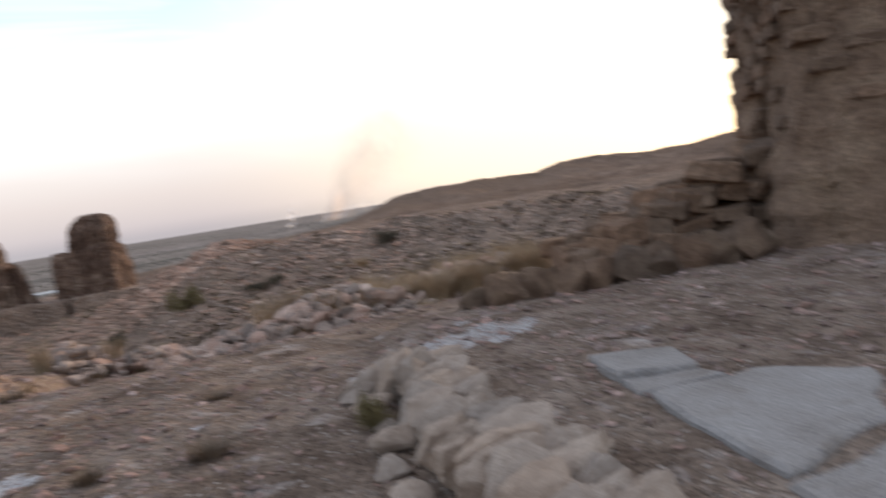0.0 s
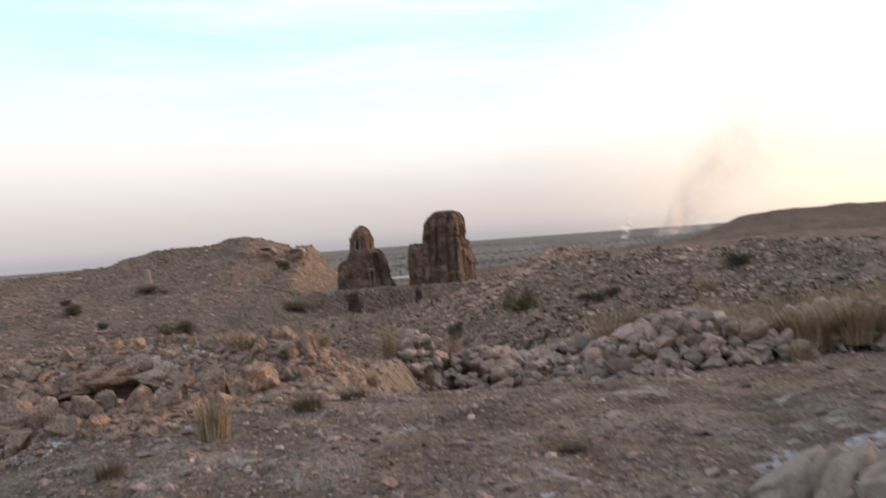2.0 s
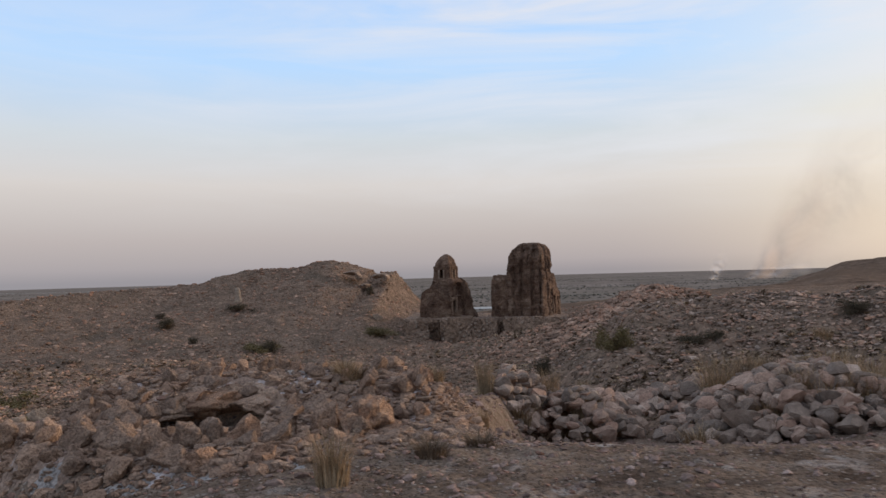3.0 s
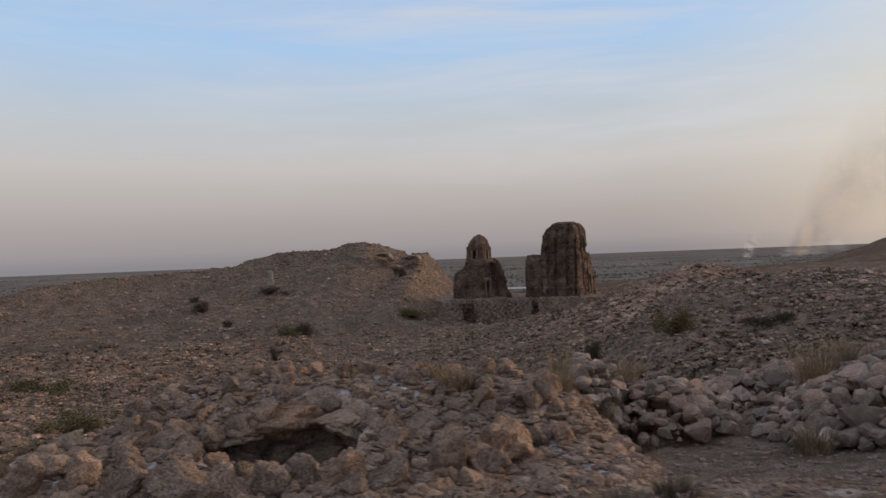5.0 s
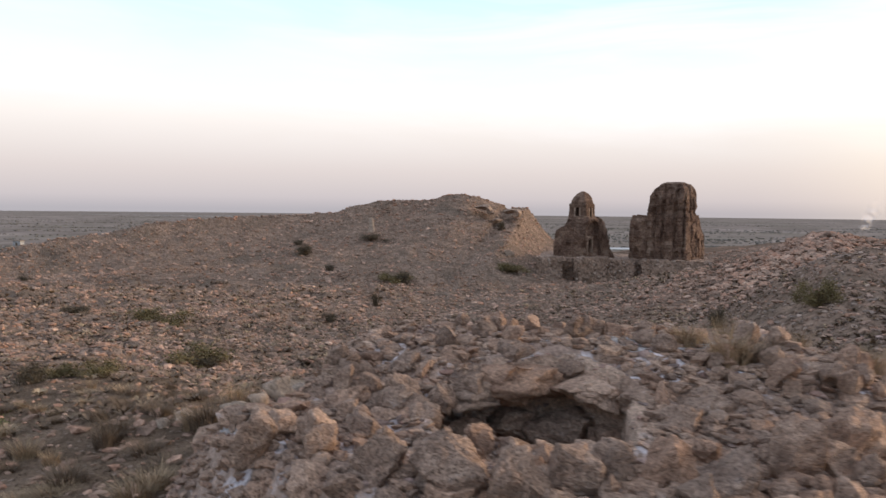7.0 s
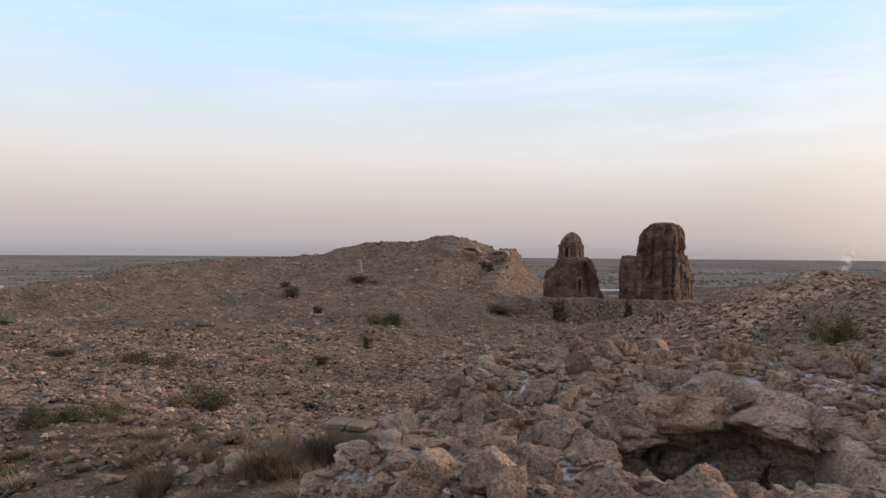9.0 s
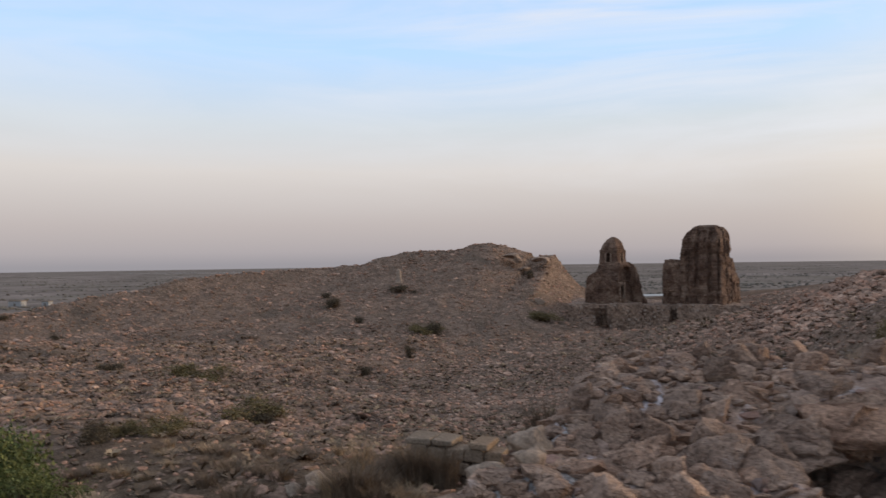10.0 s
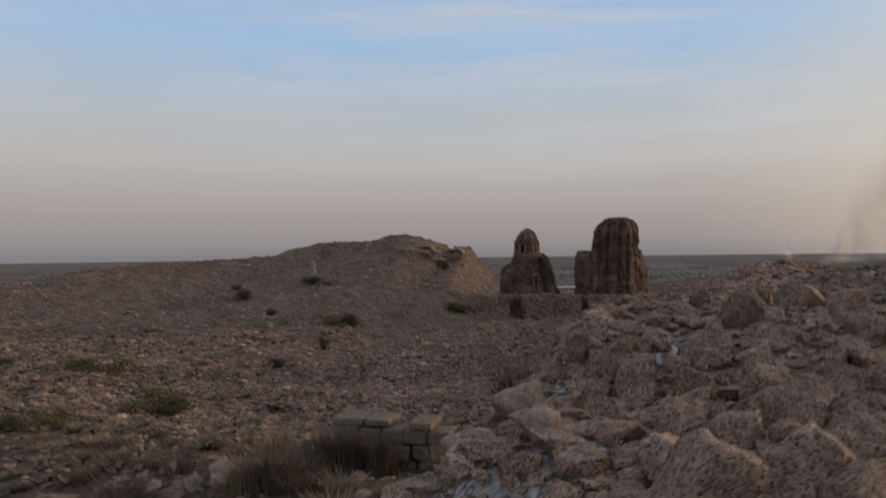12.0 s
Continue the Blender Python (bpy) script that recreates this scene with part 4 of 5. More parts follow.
# ---- rubble heaps beside the path ----
def heap(cx, cy, rx, ry, h, count, size, seed, named, label):
    """A heap of broken stone; the stones on its near face are things of their own."""
    rr = np.random.RandomState(seed)
    r, a = np.sqrt(rr.uniform(0, 1, count)), rr.uniform(0, 2 * math.pi, count)
    x, y = cx + rx * r * np.cos(a), cy + ry * r * np.sin(a)
    sizes = np.clip(rr.lognormal(math.log(size), 0.35, count), size * 0.4, size * 2.2)
    z = land(x, y) + h * np.clip(1 - r ** 2.6, 0, 1) * (1 + 0.35 * fbm(x * 0.8, y * 0.8, 3, seed)) * rr.uniform(0.8, 1.0, count)
    order = np.argsort(y - 0.4 * sizes * 10)
    first, rest = order[:named], order[named:]
    for k in first:
        s = sizes[k]
        ob = new("rubble_stone", STONES[rr.randint(len(STONES))])
        ob.matrix_basis = pose(x[k], y[k], z[k] + s * 0.35, rr.uniform(-30, 30), rr.uniform(-30, 30), rr.uniform(0, 360)) @ Matrix.Diagonal((s * rr.uniform(0.9, 1.4), s, s * rr.uniform(0.6, 0.9), 1))
        tagged(ob, label, "stone", "stones of the rubble heaps")
    tagged(new("rubble_heap", scatter("rubble_heap", M_heap, np.stack([x, y, z], 1)[rest], sizes[rest], seed + 1, 2, 0.95, 0.2, 9, 14)), label, "rubble", kind="stuff")


STONES = [rock_mesh("rubble_stone", M_heap, False, seed=300 + k, level=2, cuts=22, rough=0.03) for k in range(9)]
heap(3.9, 25.8, 2.2, 2.5, 1.45, 560, 0.14, 71, 120, "broken grey-tan stone in a low heap below the path")
heap(9.6, 23.8, 3.4, 3.2, 1.0, 860, 0.145, 73, 130, "angular grey rubble stone in a spread heap")
heap(15.2, 24.6, 3.6, 2.8, 0.85, 600, 0.145, 75, 50, "angular grey rubble stone in a spread heap")
heap(10.5, 30.5, 7.0, 3.2, 0.45, 1100, 0.15, 77, 0, "grey rubble behind the path")

# ---- stones of the slopes ----
def slope_stones(count, d0, d1, a0, a1, size, seed, mat, label, keep=None):
    rr = np.random.RandomState(seed)
    d = np.sqrt(rr.uniform(d0 ** 1.3, d1 ** 1.3, count) ** (2 / 1.3))
    a = np.radians(rr.uniform(a0, a1, count))
    x, y = 0.5 + d * np.sin(a), 7 + d * np.cos(a)
    ok = np.hypot((x - PIT[0]) / 0.9, (y - PIT[1])) > 2.6
    patch = fbm(x * 0.08, y * 0.08, 3, seed) + rr.normal(0, 0.4, count) > -0.25
    ok &= patch
    x, y, d = x[ok], y[ok], d[ok]
    s = np.clip(rr.lognormal(math.log(size), 0.5, len(x)), size * 0.3, size * 3) * (0.55 + 0.45 * d / d1)
    tagged(new("hillside_scree", scatter("hillside_scree", mat, np.stack([x, y], 1), s, seed, 1)), label, "stones", kind="stuff")


slope_stones(9000, 9, 32, -2, 48, 0.045, 81, M_gravel, "small broken stone on the near slope")
slope_stones(13000, 7, 34, -62, 0, 0.05, 87, M_scree, "small tan stone between dry grass on the bank")
slope_stones(52000, 26, 90, -62, 30, 0.10, 82, M_scree, "tan broken stone covering the valley side")
slope_stones(44000, 80, 205, -58, 10, 0.18, 83, M_scree, "tan broken stone covering the far hillside")
slope_stones(22000, 27, 64, 2, 48, 0.075, 84, M_heap, "pale grey stone along the low ridge")
slope_stones(16000, 60, 110, 0, 40, 0.11, 88, M_scree, "pale grey stone before the temples")
rr_ = np.random.RandomState(85)
xy = np.stack([rr_.normal(19, 6.5, 5200), rr_.normal(84, 7, 5200)], 1)
tagged(new("gravel_heap", scatter("gravel_heap", M_scree, xy, np.clip(rr_.lognormal(-1.5, 0.4, 5200), 0.1, 0.5), 86, 1)), "heap of tan broken stone before the temples", "rubble", kind="stuff")


# ---- dry grass and shrubs ----
def blade_tuft(name, mat, count, height_, spread, seed, lean=0.35, width=0.006):
    rr = random.Random(seed)
    v, f = [], []
    for _ in range(count):
        a, r = rr.uniform(0, 2 * math.pi), spread * math.sqrt(rr.random()) * 0.45
        x, y = r * math.cos(a), r * math.sin(a)
        out_a = a + rr.uniform(-0.7, 0.7)
        h = height_ * rr.uniform(0.4, 1.0)
        bend = h * rr.uniform(0.1, 1.0) * lean + spread * 0.3 * rr.random()
        w = width * rr.uniform(0.6, 1.5)
        sx, sy = -math.sin(out_a) * w, math.cos(out_a) * w
        b = len(v)
        for u in (0.0, 0.5, 1.0):
            k = w and (1 - u * 0.85)
            px, py, pz = x + math.cos(out_a) * bend * u * u, y + math.sin(out_a) * bend * u * u, h * u * (1 - 0.15 * u) - 0.02
            v += [(px - sx * k, py - sy * k, pz), (px + sx * k, py + sy * k, pz)]
        f += [(b, b + 1, b + 3, b + 2), (b + 2, b + 3, b + 5, b + 4)]
    return quick_mesh(name, v, f, mat)


TUFTS = [[blade_tuft("blades", m, c, 1.0, 0.75, 400 + 10 * i + q, 0.45, wd) for q in range(3)] for i, (m, c, wd) in enumerate(((M_dry, 300, 0.010), (M_twig, 300, 0.010)))]


def tuft(x, y, h, wide, seed, kind=0, label="tuft of dry straw-coloured grass", lift=0.0):
    ob = new("grass_tuft", TUFTS[kind][seed % 3])
    ob.matrix_basis = pose(x, y, height(x, y) + lift, 0, 0, seed * 77 % 360) @ Matrix.Diagonal((wide, wide, h, 1))
    tagged(ob, label, "grass", "dry grass tufts")


for k, (x, y, h, w, kind) in enumerate(((0.94, 10.14, 0.50, 0.36, 0), (2.7, 17.5, 1.0, 0.55, 0), (2.9, 17.2, 0.40, 0.60, 1), (4.4, 24.6, 0.8, 0.75, 0), (1.93, 15.0, 0.34, 0.25, 0), (6.6, 21.9, 0.75, 1.0, 0), (8.2, 21.8, 0.7, 0.8, 0), (9.6, 22.2, 1.5, 1.1, 0), (9.9, 22.9, 1.5, 1.3, 0),
                                       (10.6, 23.2, 1.4, 1.3, 0), (11.2, 23.0, 1.1, 0.9, 0), (12.6, 22.6, 0.9, 1.3, 0), (13.2, 22.8, 0.95, 1.1, 0), (14.4, 23.65, 0.84, 1.2, 0), (12.9, 26.9, 1.3, 1.2, 0), (14.85, 27.9, 1.2, 1.4, 0), (11.4, 20.6, 0.7, 0.8, 0), (12.2, 34.7, 0.7, 0.95, 0), (16.4, 38.7, 0.8, 1.0, 0), (6.15, 40.9, 0.7, 0.84, 0),
                                       (5.2, 25.3, 0.6, 0.6, 0), (3.4, 25.9, 0.6, 0.8, 1), (0.39, 13.5, 0.33, 0.40, 0), (0.55, 13.6, 0.25, 0.45, 1), (0.15, 14.34, 0.26, 0.35, 0), (4.2, 27.6, 1.3, 0.6, 0), (1.41, 13.69, 0.27, 0.3, 0), (5.1, 27.4, 0.75, 0.85, 0), (-5.74, 14.49, 0.31, 0.4, 1), (-4.75, 14.7, 0.40, 0.5, 1), (-4.6, 14.85, 0.32, 0.45, 1), (-4.95, 14.8, 0.34, 0.42, 0),
                                       (-2.85, 14.9, 0.6, 0.2, 0), (-2.95, 13.9, 0.34, 0.4, 1), (-4.45, 15.5, 0.40, 0.36, 0), (-5.3, 16.3, 0.45, 0.4, 0), (-3.4, 15.6, 0.4, 0.5, 1), (-6.28, 13.83, 0.26, 0.32, 0), (-5.56, 14.1, 0.34, 0.3, 1), (3.71, 8.99, 0.09, 0.25, 1), (3.34, 7.34, 0.15, 0.36, 1), (2.62, 7.54, 0.12, 0.26, 1), (0.44, 9.23, 0.17, 0.26, 1), (1.6, 10.9, 0.2, 0.4, 1), (2.0, 11.4, 0.16, 0.4, 1))):
    tuft(x, y, h, w, 500 + k, kind, "tuft of dry straw-coloured grass" if kind == 0 else "low tuft of grey-brown dead grass")


rr_ = np.random.RandomState(92)
for k in range(70):
    x, y = rr_.uniform(-9.5, -3.3), rr_.uniform(12.2, 19)
    tuft(x, y, rr_.uniform(0.08, 0.24), rr_.uniform(0.2, 0.5), 620 + k, int(rr_.rand() < 0.7), "low clump of dead grass on the bank")
for k, (x, y) in enumerate(((-4.45, 15.35), (-4.7, 15.5), (-3.6, 15.5))):
    tuft(x, y - 0.1, 0.2 + 0.03 * (k % 3), 0.32, 700 + k, 1 if k % 2 else 0, "dead grass clump before the block wall")
for k in range(44):
    x, y = rr_.uniform(8.0, 21), rr_.uniform(26.6, 30.5)
    tuft(x, y, rr_.uniform(0.9, 1.9), rr_.uniform(0.5, 1.2), 720 + k, int(rr_.rand() < 0.25), "dry grass clump among the rubble")


for k in range(34):
    x, y = rr_.uniform(10.6, 17.5), rr_.uniform(22.2, 24.2)
    tuft(x, y, rr_.uniform(0.9, 1.5), rr_.uniform(0.7, 1.3), 800 + k, 0, "tussock of straw-coloured grass among rubble", 0.25)
for k, (x, y, h, w, lift) in enumerate(((1.8, 24.4, 1.3, 0.6, 0.0), (2.7, 24.2, 0.8, 1.0, 0.1), (4.3, 24.6, 0.7, 0.8, 0.7), (4.9, 24.9, 0.6, 0.6, 0.7), (8.3, 22.4, 0.8, 1.1, 0.3), (9.2, 22.8, 0.9, 0.9, 0.6), (10.6, 22.4, 0.9, 1.2, 0.4), (3.6, 26.2, 1.2, 0.6, 1.3))):
    tuft(x, y, h, w, 840 + k, 0, "tussock of straw-coloured grass among rubble", lift)


def leaf_cloud(name, mat, count, seed, leaf=0.05):
    rr = np.random.RandomState(seed)
    lobes = rr.normal(0, 0.42, (11, 3)) * (1, 1, 0.45) + (0, 0, 0.42)
    which = rr.randint(0, len(lobes), count)
    c = lobes[which] + rr.normal(0, 0.17, (count, 3)) * (1, 1, 0.8)
    c[:, 2] = np.abs(c[:, 2])
    u, w = rr.normal(size=(count, 3)), rr.normal(size=(count, 3))
    u /= np.linalg.norm(u, axis=1)[:, None]
    w -= (w * u).sum(1)[:, None] * u
    w /= np.linalg.norm(w, axis=1)[:, None]
    s = leaf * rr.uniform(0.5, 1.4, count)[:, None]
    v = np.stack([c - u * s * 1.6, c + w * s * 0.6, c + u * s * 1.6, c - w * s * 0.6], 1).reshape(-1, 3)
    return quick_mesh(name, v, np.arange(count * 4).reshape(-1, 4), mat)


def twig_fan(name, mat, count, seed):
    rr = random.Random(seed)
    v, f = [], []
    for _ in range(count):
        a, e, h = rr.uniform(0, 6.28), rr.uniform(0.2, 1.2), rr.uniform(0.5, 1.0)
        tip = Vector((math.cos(a) * math.sin(e), math.sin(a) * math.sin(e), math.cos(e) * 0.8)) * h
        side = Vector((-math.sin(a), math.cos(a), 0)) * 0.014
        up_ = Vector((0, 0, 0.014))
        b = len(v)
        for p, k in ((Vector((0, 0, -0.05)), 1.0), (tip * 0.5 + Vector((0, 0, 0.06)), 0.7), (tip, 0.2)):
            v += [tuple(p - side * k), tuple(p + side * k), tuple(p + up_ * k)]
        for q in (0, 3):
            f += [(b + q, b + q + 1, b + q + 4, b + q + 3), (b + q + 1, b + q + 2, b + q + 5, b + q + 4), (b + q + 2, b + q, b + q + 3, b + q + 5)]
    return quick_mesh(name, v, f, mat)


CROWNS = {"fresh": [leaf_cloud("crown", M_fresh, 7000, 630 + k, 0.022) for k in range(2)], "green": [leaf_cloud("crown", M_leaf, 4200, 600 + k, 0.03) for k in range(2)], "dark": [leaf_cloud("crown", M_dark, 3000, 610 + k, 0.03) for k in range(2)]}
TWIGS = twig_fan("branches", M_twig, 90, 620)


def shrub(x, y, w, h, kind, seed, label):
    s = thing("shrub", pose(x, y, height(x, y) - 0.03 * h, 0, 0, seed * 53 % 360) @ Matrix.Diagonal((w / 2, w / 2, h, 1)), label, "shrub", "shrubs on the slopes")
    part("crown", CROWNS[kind][seed % 2], s)
    part("branches", TWIGS, s)


GREEN, DARK = "low dusty green shrub on the stony slope", "low dark leafless-looking shrub on the slope"
for k, (x, y, w, h, kind) in enumerate(((-15.1, 30.6, 2.76, 0.85, "green"), (-14.6, 30.2, 1.5, 0.5, "dark"), (-34.8, 56.9, 5.1, 1.4, "green"), (-11.6, 21.6, 1.2, 0.35, "green"), (-63.9, 150, 4.6, 2.4, "dark"), (-38.9, 131, 6.9, 1.7, "green"), (-37.2, 131, 2.9, 2.5, "dark"), (-31.9, 84.2, 1.7, 1.4, "dark"), (-32.7, 102.5, 1.6, 1.9, "dark"), (-54.7, 163.9, 6.3, 2.0, "dark"),
                                       (-28.3, 182, 2.4, 2.4, "dark"), (5.06, 51.9, 1.3, 1.45, "dark"), (8.2, 43.7, 1.9, 1.3, "green"), (-21.1, 147.9, 6.5, 1.9, "green"), (-12.1, 20.2, 0.8, 0.46, "dark"), (-44.7, 60, 2.8, 0.9, "dark"), (-53.2, 136.4, 2.1, 1.5, "dark"), (11.8, 41.5, 1.8, 0.75, "dark"), (12.6, 41.2, 0.9, 0.6, "dark"), (4.34, 6.85, 0.26, 0.26, "green"), (-12.5, 21.5, 0.8, 0.3, "green"),
                                       (-121.6, 123.9, 3.3, 1.3, "dark"), (-91, 104.6, 2.2, 0.9, "dark"), (-9.6, 15.5, 1.7, 1.05, "fresh"), (-8.8, 15.2, 1.0, 0.6, "fresh"), (3.4, 4.6, 0.30, 0.1, "green"), (-70, 160, 2.5, 1.5, "dark"), (20, 44, 1.8, 0.9, "dark"))):
    shrub(x, y, w, h, kind, 700 + k, DARK if kind == "dark" else GREEN if kind == "green" else "feathery bright green bush on the bank")


# low dead scrub between the stones
rr_ = np.random.RandomState(91)
n = 25000
d_s, a_s = np.exp(rr_.uniform(math.log(11), math.log(125), n)), np.radians(np.where(rr_.uniform(0, 1, n) < 0.7, rr_.uniform(-60, 46, n), rr_.uniform(1, 46, n)))
sx_, sy_ = 0.5 + d_s * np.sin(a_s), 7 + d_s * np.cos(a_s)
keep = (fbm(sx_ * 0.06, sy_ * 0.06, 3, 17) + rr_.normal(0, 0.3, n) > -0.12) & ((np.abs(sx_ + 0.7) > 3) | (sy_ > 16)) & ((sx_ < 0.5) | (sy_ > 27.5))
sx_, sy_, d_s = sx_[keep], sy_[keep], d_s[keep]
blades, side_n = [], 12
for x_, y_, z_, w_ in zip(sx_, sy_, land(sx_, sy_), 0.05 + 0.0023 * d_s * rr_.uniform(0.5, 1.6, len(d_s))):
    an = rr_.uniform(0, 2 * math.pi, side_n)
    tip = np.stack([np.cos(an) * w_ * 1.3, np.sin(an) * w_ * 1.3, w_ * rr_.uniform(0.3, 1.0, side_n)], 1)
    across_ = np.stack([-np.sin(an), np.cos(an), an * 0], 1) * w_ * 0.28
    o_ = np.array((x_, y_, z_))
    blades.append(np.stack([o_ - across_ * 0.3, o_ + across_ * 0.3, o_ + tip + across_, o_ + tip - across_], 1).reshape(-1, 3))
pale_blades, blades = np.concatenate(blades[::5]), np.concatenate([b for k, b in enumerate(blades) if k % 5])
tagged(new("straw_grass", quick_mesh("straw_grass", pale_blades, np.arange(len(pale_blades)).reshape(-1, 4), M_dry)), "low straw-coloured grass among the stones", "grass", kind="stuff")
tagged(new("dead_scrub", quick_mesh("dead_scrub", blades, np.arange(len(blades)).reshape(-1, 4), M_twig)), "low grey-brown dead scrub among the stones", "scrub", kind="stuff")


for k in range(7):
    tuft(-4.66 + 0.10 * k, 15.28 + 0.05 * (k % 3), 0.36 + 0.05 * (k % 4), 0.34, 780 + k, 1, "grey-brown dead grass before the block wall")

# ---- the small masonry wall below the mound ----
def block_mesh(w, d_, h, mat, seed, bevel=0.02, rough=0.012):
    bm = box_bm(bmesh.new(), -w / 2, -d_ / 2, 0, w / 2, d_ / 2, h, min(bevel, h * 0.3))
    rr = random.Random(seed)
    o = Vector((rr.uniform(0, 99),) * 3)
    for v in bm.verts:
        v.co += Vector((noise.noise(v.co * 5 + o), noise.noise(v.co * 5 + o * 2), noise.noise(v.co * 5 + o * 3))) * rough * 2
    return mesh_of(bm, "block", mat)


wall_at = pose(-4.1, 15.75, height(-4.1, 15.75) - 0.19, 0, 0, -6) @ Matrix.Diagonal((0.9, 1, 1, 1))
low_wall = thing("block_wall", wall_at, "low broken wall of squared sandstone blocks in the slope", "wall")
rr = random.Random(9)
part("core", block_mesh(0.98, 0.22, 0.47, M_tower, 3), low_wall, pose(0.02, 0.18, 0))
for row in range(4):
    x = -0.52 + (0.06 if row % 2 else 0)
    while x < 0.46:
        w = rr.uniform(0.13, 0.22)
        if not (row == 3 and 0.17 < x < 0.3):
            part("block", block_mesh(w - 0.012, 0.24, 0.118, M_wall, rr.randint(0, 999)), low_wall, pose(x + w / 2, rr.uniform(-0.012, 0.012), row * 0.13 + 0.02, 0, rr.uniform(-1, 1), 0))
        x += w
for x, w in ((-0.38, 0.30), (-0.10, 0.24), (0.33, 0.20)):
    part("capstone", block_mesh(w, 0.34, 0.06, M_wall, rr.randint(0, 999)), low_wall, pose(x, 0.05, 0.535))

# ---- dry stone edge, paving and ruined tower beside the start ----
edge = thing("dry_stone_edge", pose(0, 0, 0), "low edge of rough pale limestone blocks along the path", "wall")
rr = random.Random(12)
EDGE = [rock_mesh("stone", M_edge, False, seed=800 + k, level=4, cuts=13, rough=0.07) for k in range(8)]
for k in range(18):
    u = k / 17
    y = 4.3 + 3.4 * u
    x = 4.31 + 0.24 * (y - 5.3) + 0.05 * math.sin(y * 3)
    s = rr.uniform(0.16, 0.23) * (1.1 - 0.2 * u)
    end = u > 0.8
    part("stone", EDGE[k % 8], edge, pose(x + rr.uniform(-0.04, 0.04), y, height(x + 0.3, y) + (0.04 if end else 0.02), rr.uniform(-10, 10), rr.uniform(-10, 10), rr.uniform(-20, 20)) @ Matrix.Diagonal((s * 1.1, s * 0.8, s * (1.25 if end else 0.95), 1)))
    part("stone", EDGE[(k + 5) % 8], edge, pose(x + 0.30 + rr.uniform(-0.05, 0.05), y + 0.1, height(x + 0.4, y) - 0.02, rr.uniform(-8, 8), 0, rr.uniform(-25, 25)) @ Matrix.Diagonal((s * 1.25, s * 0.8, s * 0.8, 1)))
    if k % 2 == 0:
        q = rr.uniform(0.06, 0.14)
        part("stone", EDGE[(k + 3) % 8], edge, pose(x - 0.30, y + 0.1, height(x - 0.35, y) + q * 0.3, 0, 0, rr.uniform(0, 360)) @ Matrix.Diagonal((q * 1.2, q, q * 0.8, 1)))
for dx, dy, q in ((-0.25, 7.75, 0.17), (-0.05, 7.95, 0.14), (0.2, 7.9, 0.16)):
    part("stone", EDGE[1], edge, pose(4.88 + dx, dy, height(4.66 + dx, dy) + 0.06, 0, 12, 40) @ Matrix.Diagonal((q * 1.2, q, q, 1)))

paving = thing("paving", pose(0, 0, 0), "large worn pale paving slabs in trodden earth", "paving", kind="structure")


def slab_mesh(points, thick, seed):
    bm = bmesh.new()
    o = Vector((seed * 3.7, 0, 0))
    ring = []
    n = len(points)
    for k in range(n):
        (x0, y0), (x1, y1) = points[k], points[(k + 1) % n]
        for q in range(5):
            u = q / 5
            p = Vector((x0 + (x1 - x0) * u, y0 + (y1 - y0) * u, 0))
            ring.append(p + Vector((noise.noise(p * 3 + o), noise.noise(p * 3 + o * 2), 0)) * 0.06)
    c = sum(ring, Vector()) / len(ring)
    low = [bm.verts.new(p - Vector((0, 0, thick))) for p in ring]
    rim = [bm.verts.new(p - Vector((0, 0, 0.02))) for p in ring]
    top = [bm.verts.new(c + (p - c) * 0.96) for p in ring]
    for k in range(len(ring)):
        j = (k + 1) % len(ring)
        bm.faces.new((low[k], low[j], rim[j], rim[k])), bm.faces.new((rim[k], rim[j], top[j], top[k]))
    bm.faces.new(top)
    return mesh_of(bm, "slab", M_slab)


for k, (pts, z) in enumerate((([(5.78, 6.37), (5.60, 5.85), (6.02, 5.60), (6.25, 6.05)], 1.25), ([(5.57, 5.78), (5.48, 5.50), (5.97, 5.36), (6.02, 5.54)], 1.23), ([(5.46, 5.44), (5.05, 4.24), (5.80, 4.28), (6.45, 4.75), (6.1, 5.25)], 1.25), ([(5.0, 4.15), (4.6, 3.3), (5.9, 3.1), (5.82, 4.18)], 1.23), ([(5.92, 4.2), (6.0, 3.1), (7.3, 3.3), (7.1, 4.7), (6.5, 4.68)], 1.24))):
    part("slab", slab_mesh(pts, 0.16, k), paving, pose(0, 0, z))

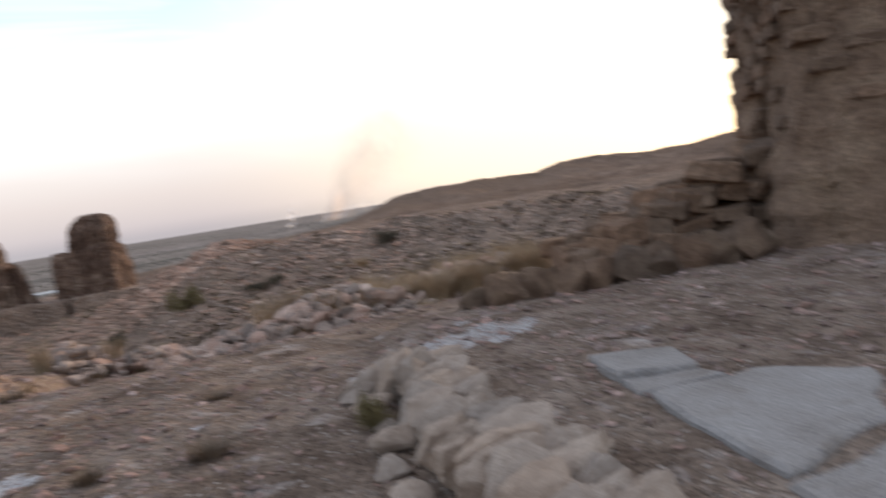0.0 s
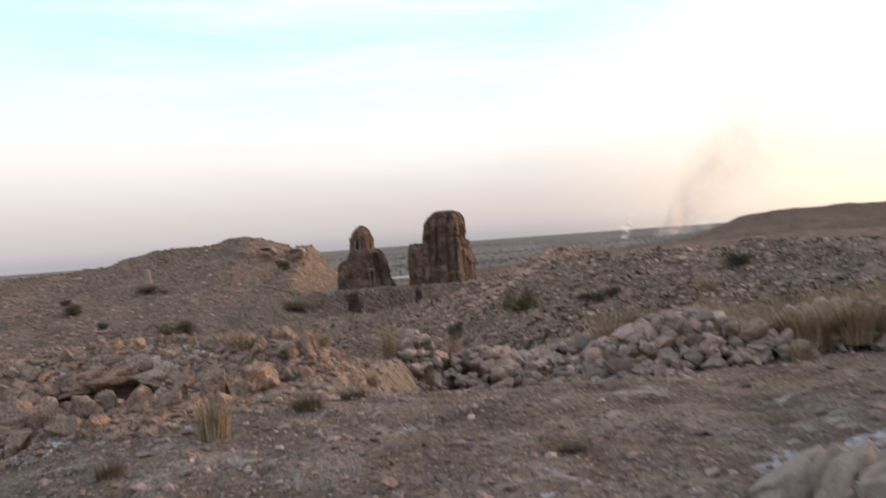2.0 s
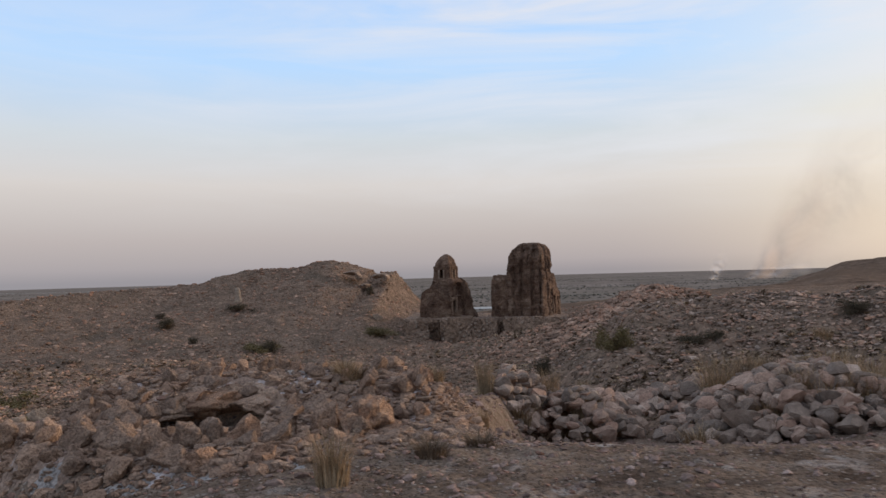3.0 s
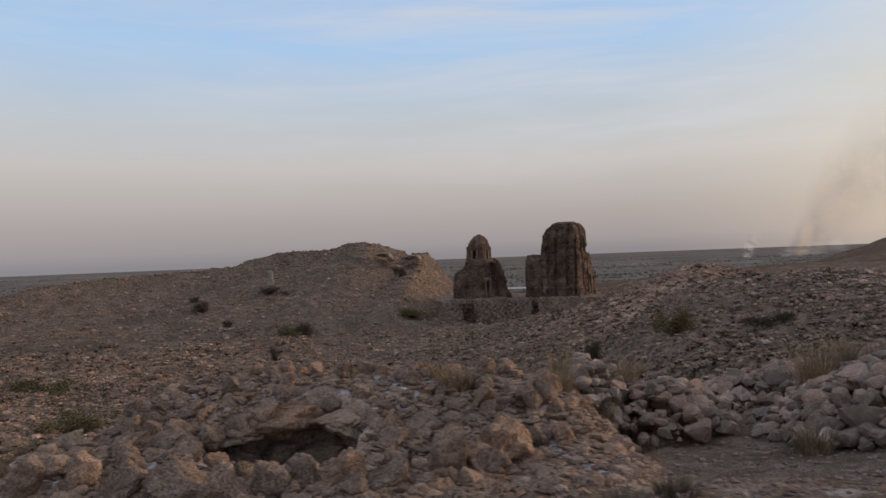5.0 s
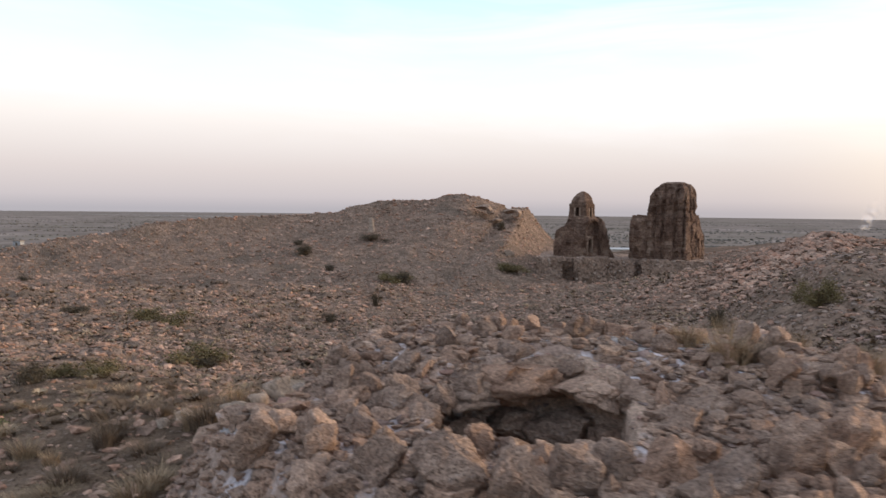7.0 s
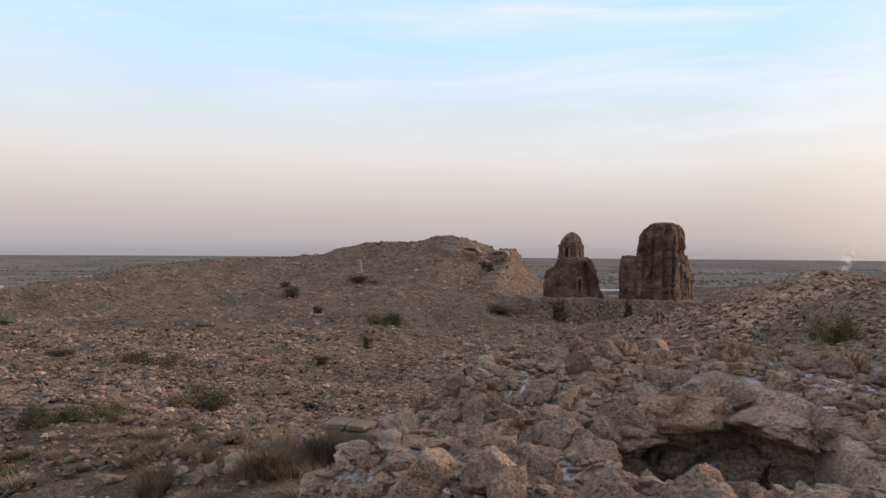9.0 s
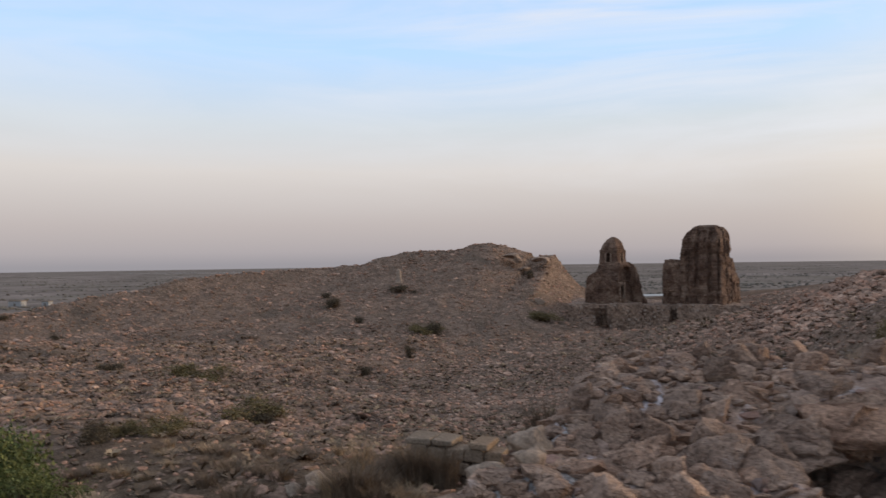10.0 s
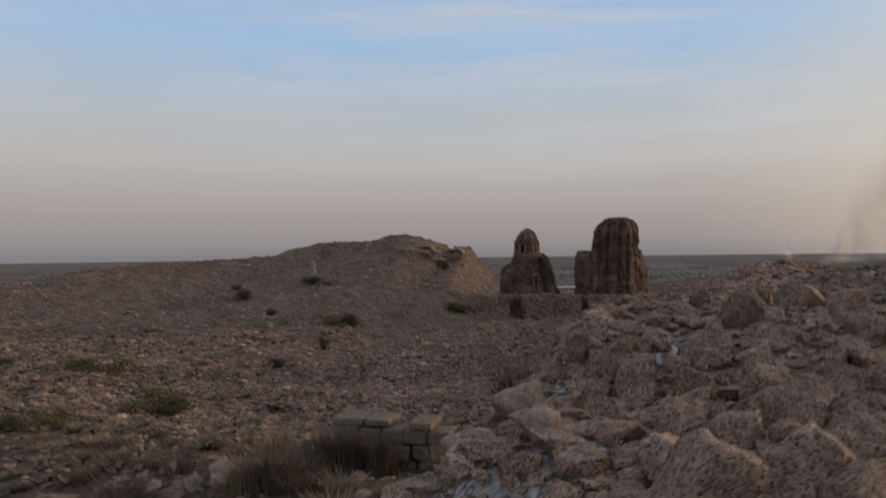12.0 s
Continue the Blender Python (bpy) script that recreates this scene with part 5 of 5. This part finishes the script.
tower = thing("ruined_tower", pose(13.3, 8.3, 1.0, 0, 0, -40), "tall weathered brown ruin of coursed stone with an eroded foot", "ruin")
part("core", masonry_body("core", [(-0.4, 2.3, 2.3, 0, 0), (0.5, 2.12, 2.12, 0, 0), (1.6, 2.0, 2.0, 0, 0), (3.2, 2.0, 2.0, 0, 0), (5.4, 2.1, 2.1, 0, 0), (8.2, 2.1, 2.1, 0, 0)], M_tower, 51, 0.07, 64, 0.22, niches=[(0, -0.25, 0.35, 0.9, 8.1, 0.4), (0, 1.05, 1.5, 0.9, 8.1, 0.35), (3, -0.4, 0.3, 1.5, 8.1, 0.3)], ribs=[(0, -1.2, 0.55, 0.12), (0, 0.7, 0.3, 0.14)], ragged=0.4), tower)
rr = random.Random(15)
BLOCKS = [block_mesh(0.42, 0.34, 0.17, M_tower, 900 + k, 0.03, 0.025) for k in range(7)]
for row in range(38):
    h = 0.1 + row * 0.19
    for side in (0, 1):
        x = -2.0 + rr.uniform(0, 0.2)
        while x < 1.9:
            if rr.random() < 0.30:
                m = pose(x + 0.2, -1.86 + rr.uniform(-0.05, 0.03), h, 0, rr.uniform(-2, 2), rr.uniform(-4, 4)) if side == 0 else pose(-1.86 + rr.uniform(-0.05, 0.03), x + 0.2, h, 0, rr.uniform(-2, 2), 90 + rr.uniform(-4, 4))
                part("block", BLOCKS[rr.randrange(7)], tower, m)
            x += 0.44 + rr.uniform(0, 0.04)

foot = thing("tower_foot", pose(0, 0, 0), "crumbled stone footing spread before the ruined tower", "ruin")
FOOT = [rock_mesh("stone", M_tower, False, seed=840 + k, level=3, cuts=18, rough=0.05) for k in range(7)]
for k in range(210):
    u, w = rr.random(), rr.random()
    x, y = 9.3 + 3.0 * u, 10.4 - 1.9 * u + 1.3 * w
    s = rr.uniform(0.12, 0.34)
    z = height(x, y) + (0.25 + 1.2 * u ** 0.7) * rr.random()
    part("stone", BLOCKS[k % 7], foot, pose(x, y, z - 0.1, rr.uniform(-14, 14), rr.uniform(-14, 14), -30 + rr.uniform(-35, 35)) @ Matrix.Diagonal((s * 5.2, s * 5.2, s * 5.5, 1)))
ledge = thing("earth_ledge", pose(0, 0, 0), "low ledge of earth and stone at the back of the platform", "ledge")
for k in range(7, 26):
    x = 5.6 + 0.17 * k
    part("stone", FOOT[k % 7], ledge, pose(x, 9.7 - 0.06 * k + 0.5 * (k % 2) * 0.3, 1.18 + 0.008 * k, 0, 0, rr.uniform(0, 360)) @ Matrix.Diagonal((rr.uniform(0.22, 0.38), 0.26, rr.uniform(0.16, 0.32), 1)))
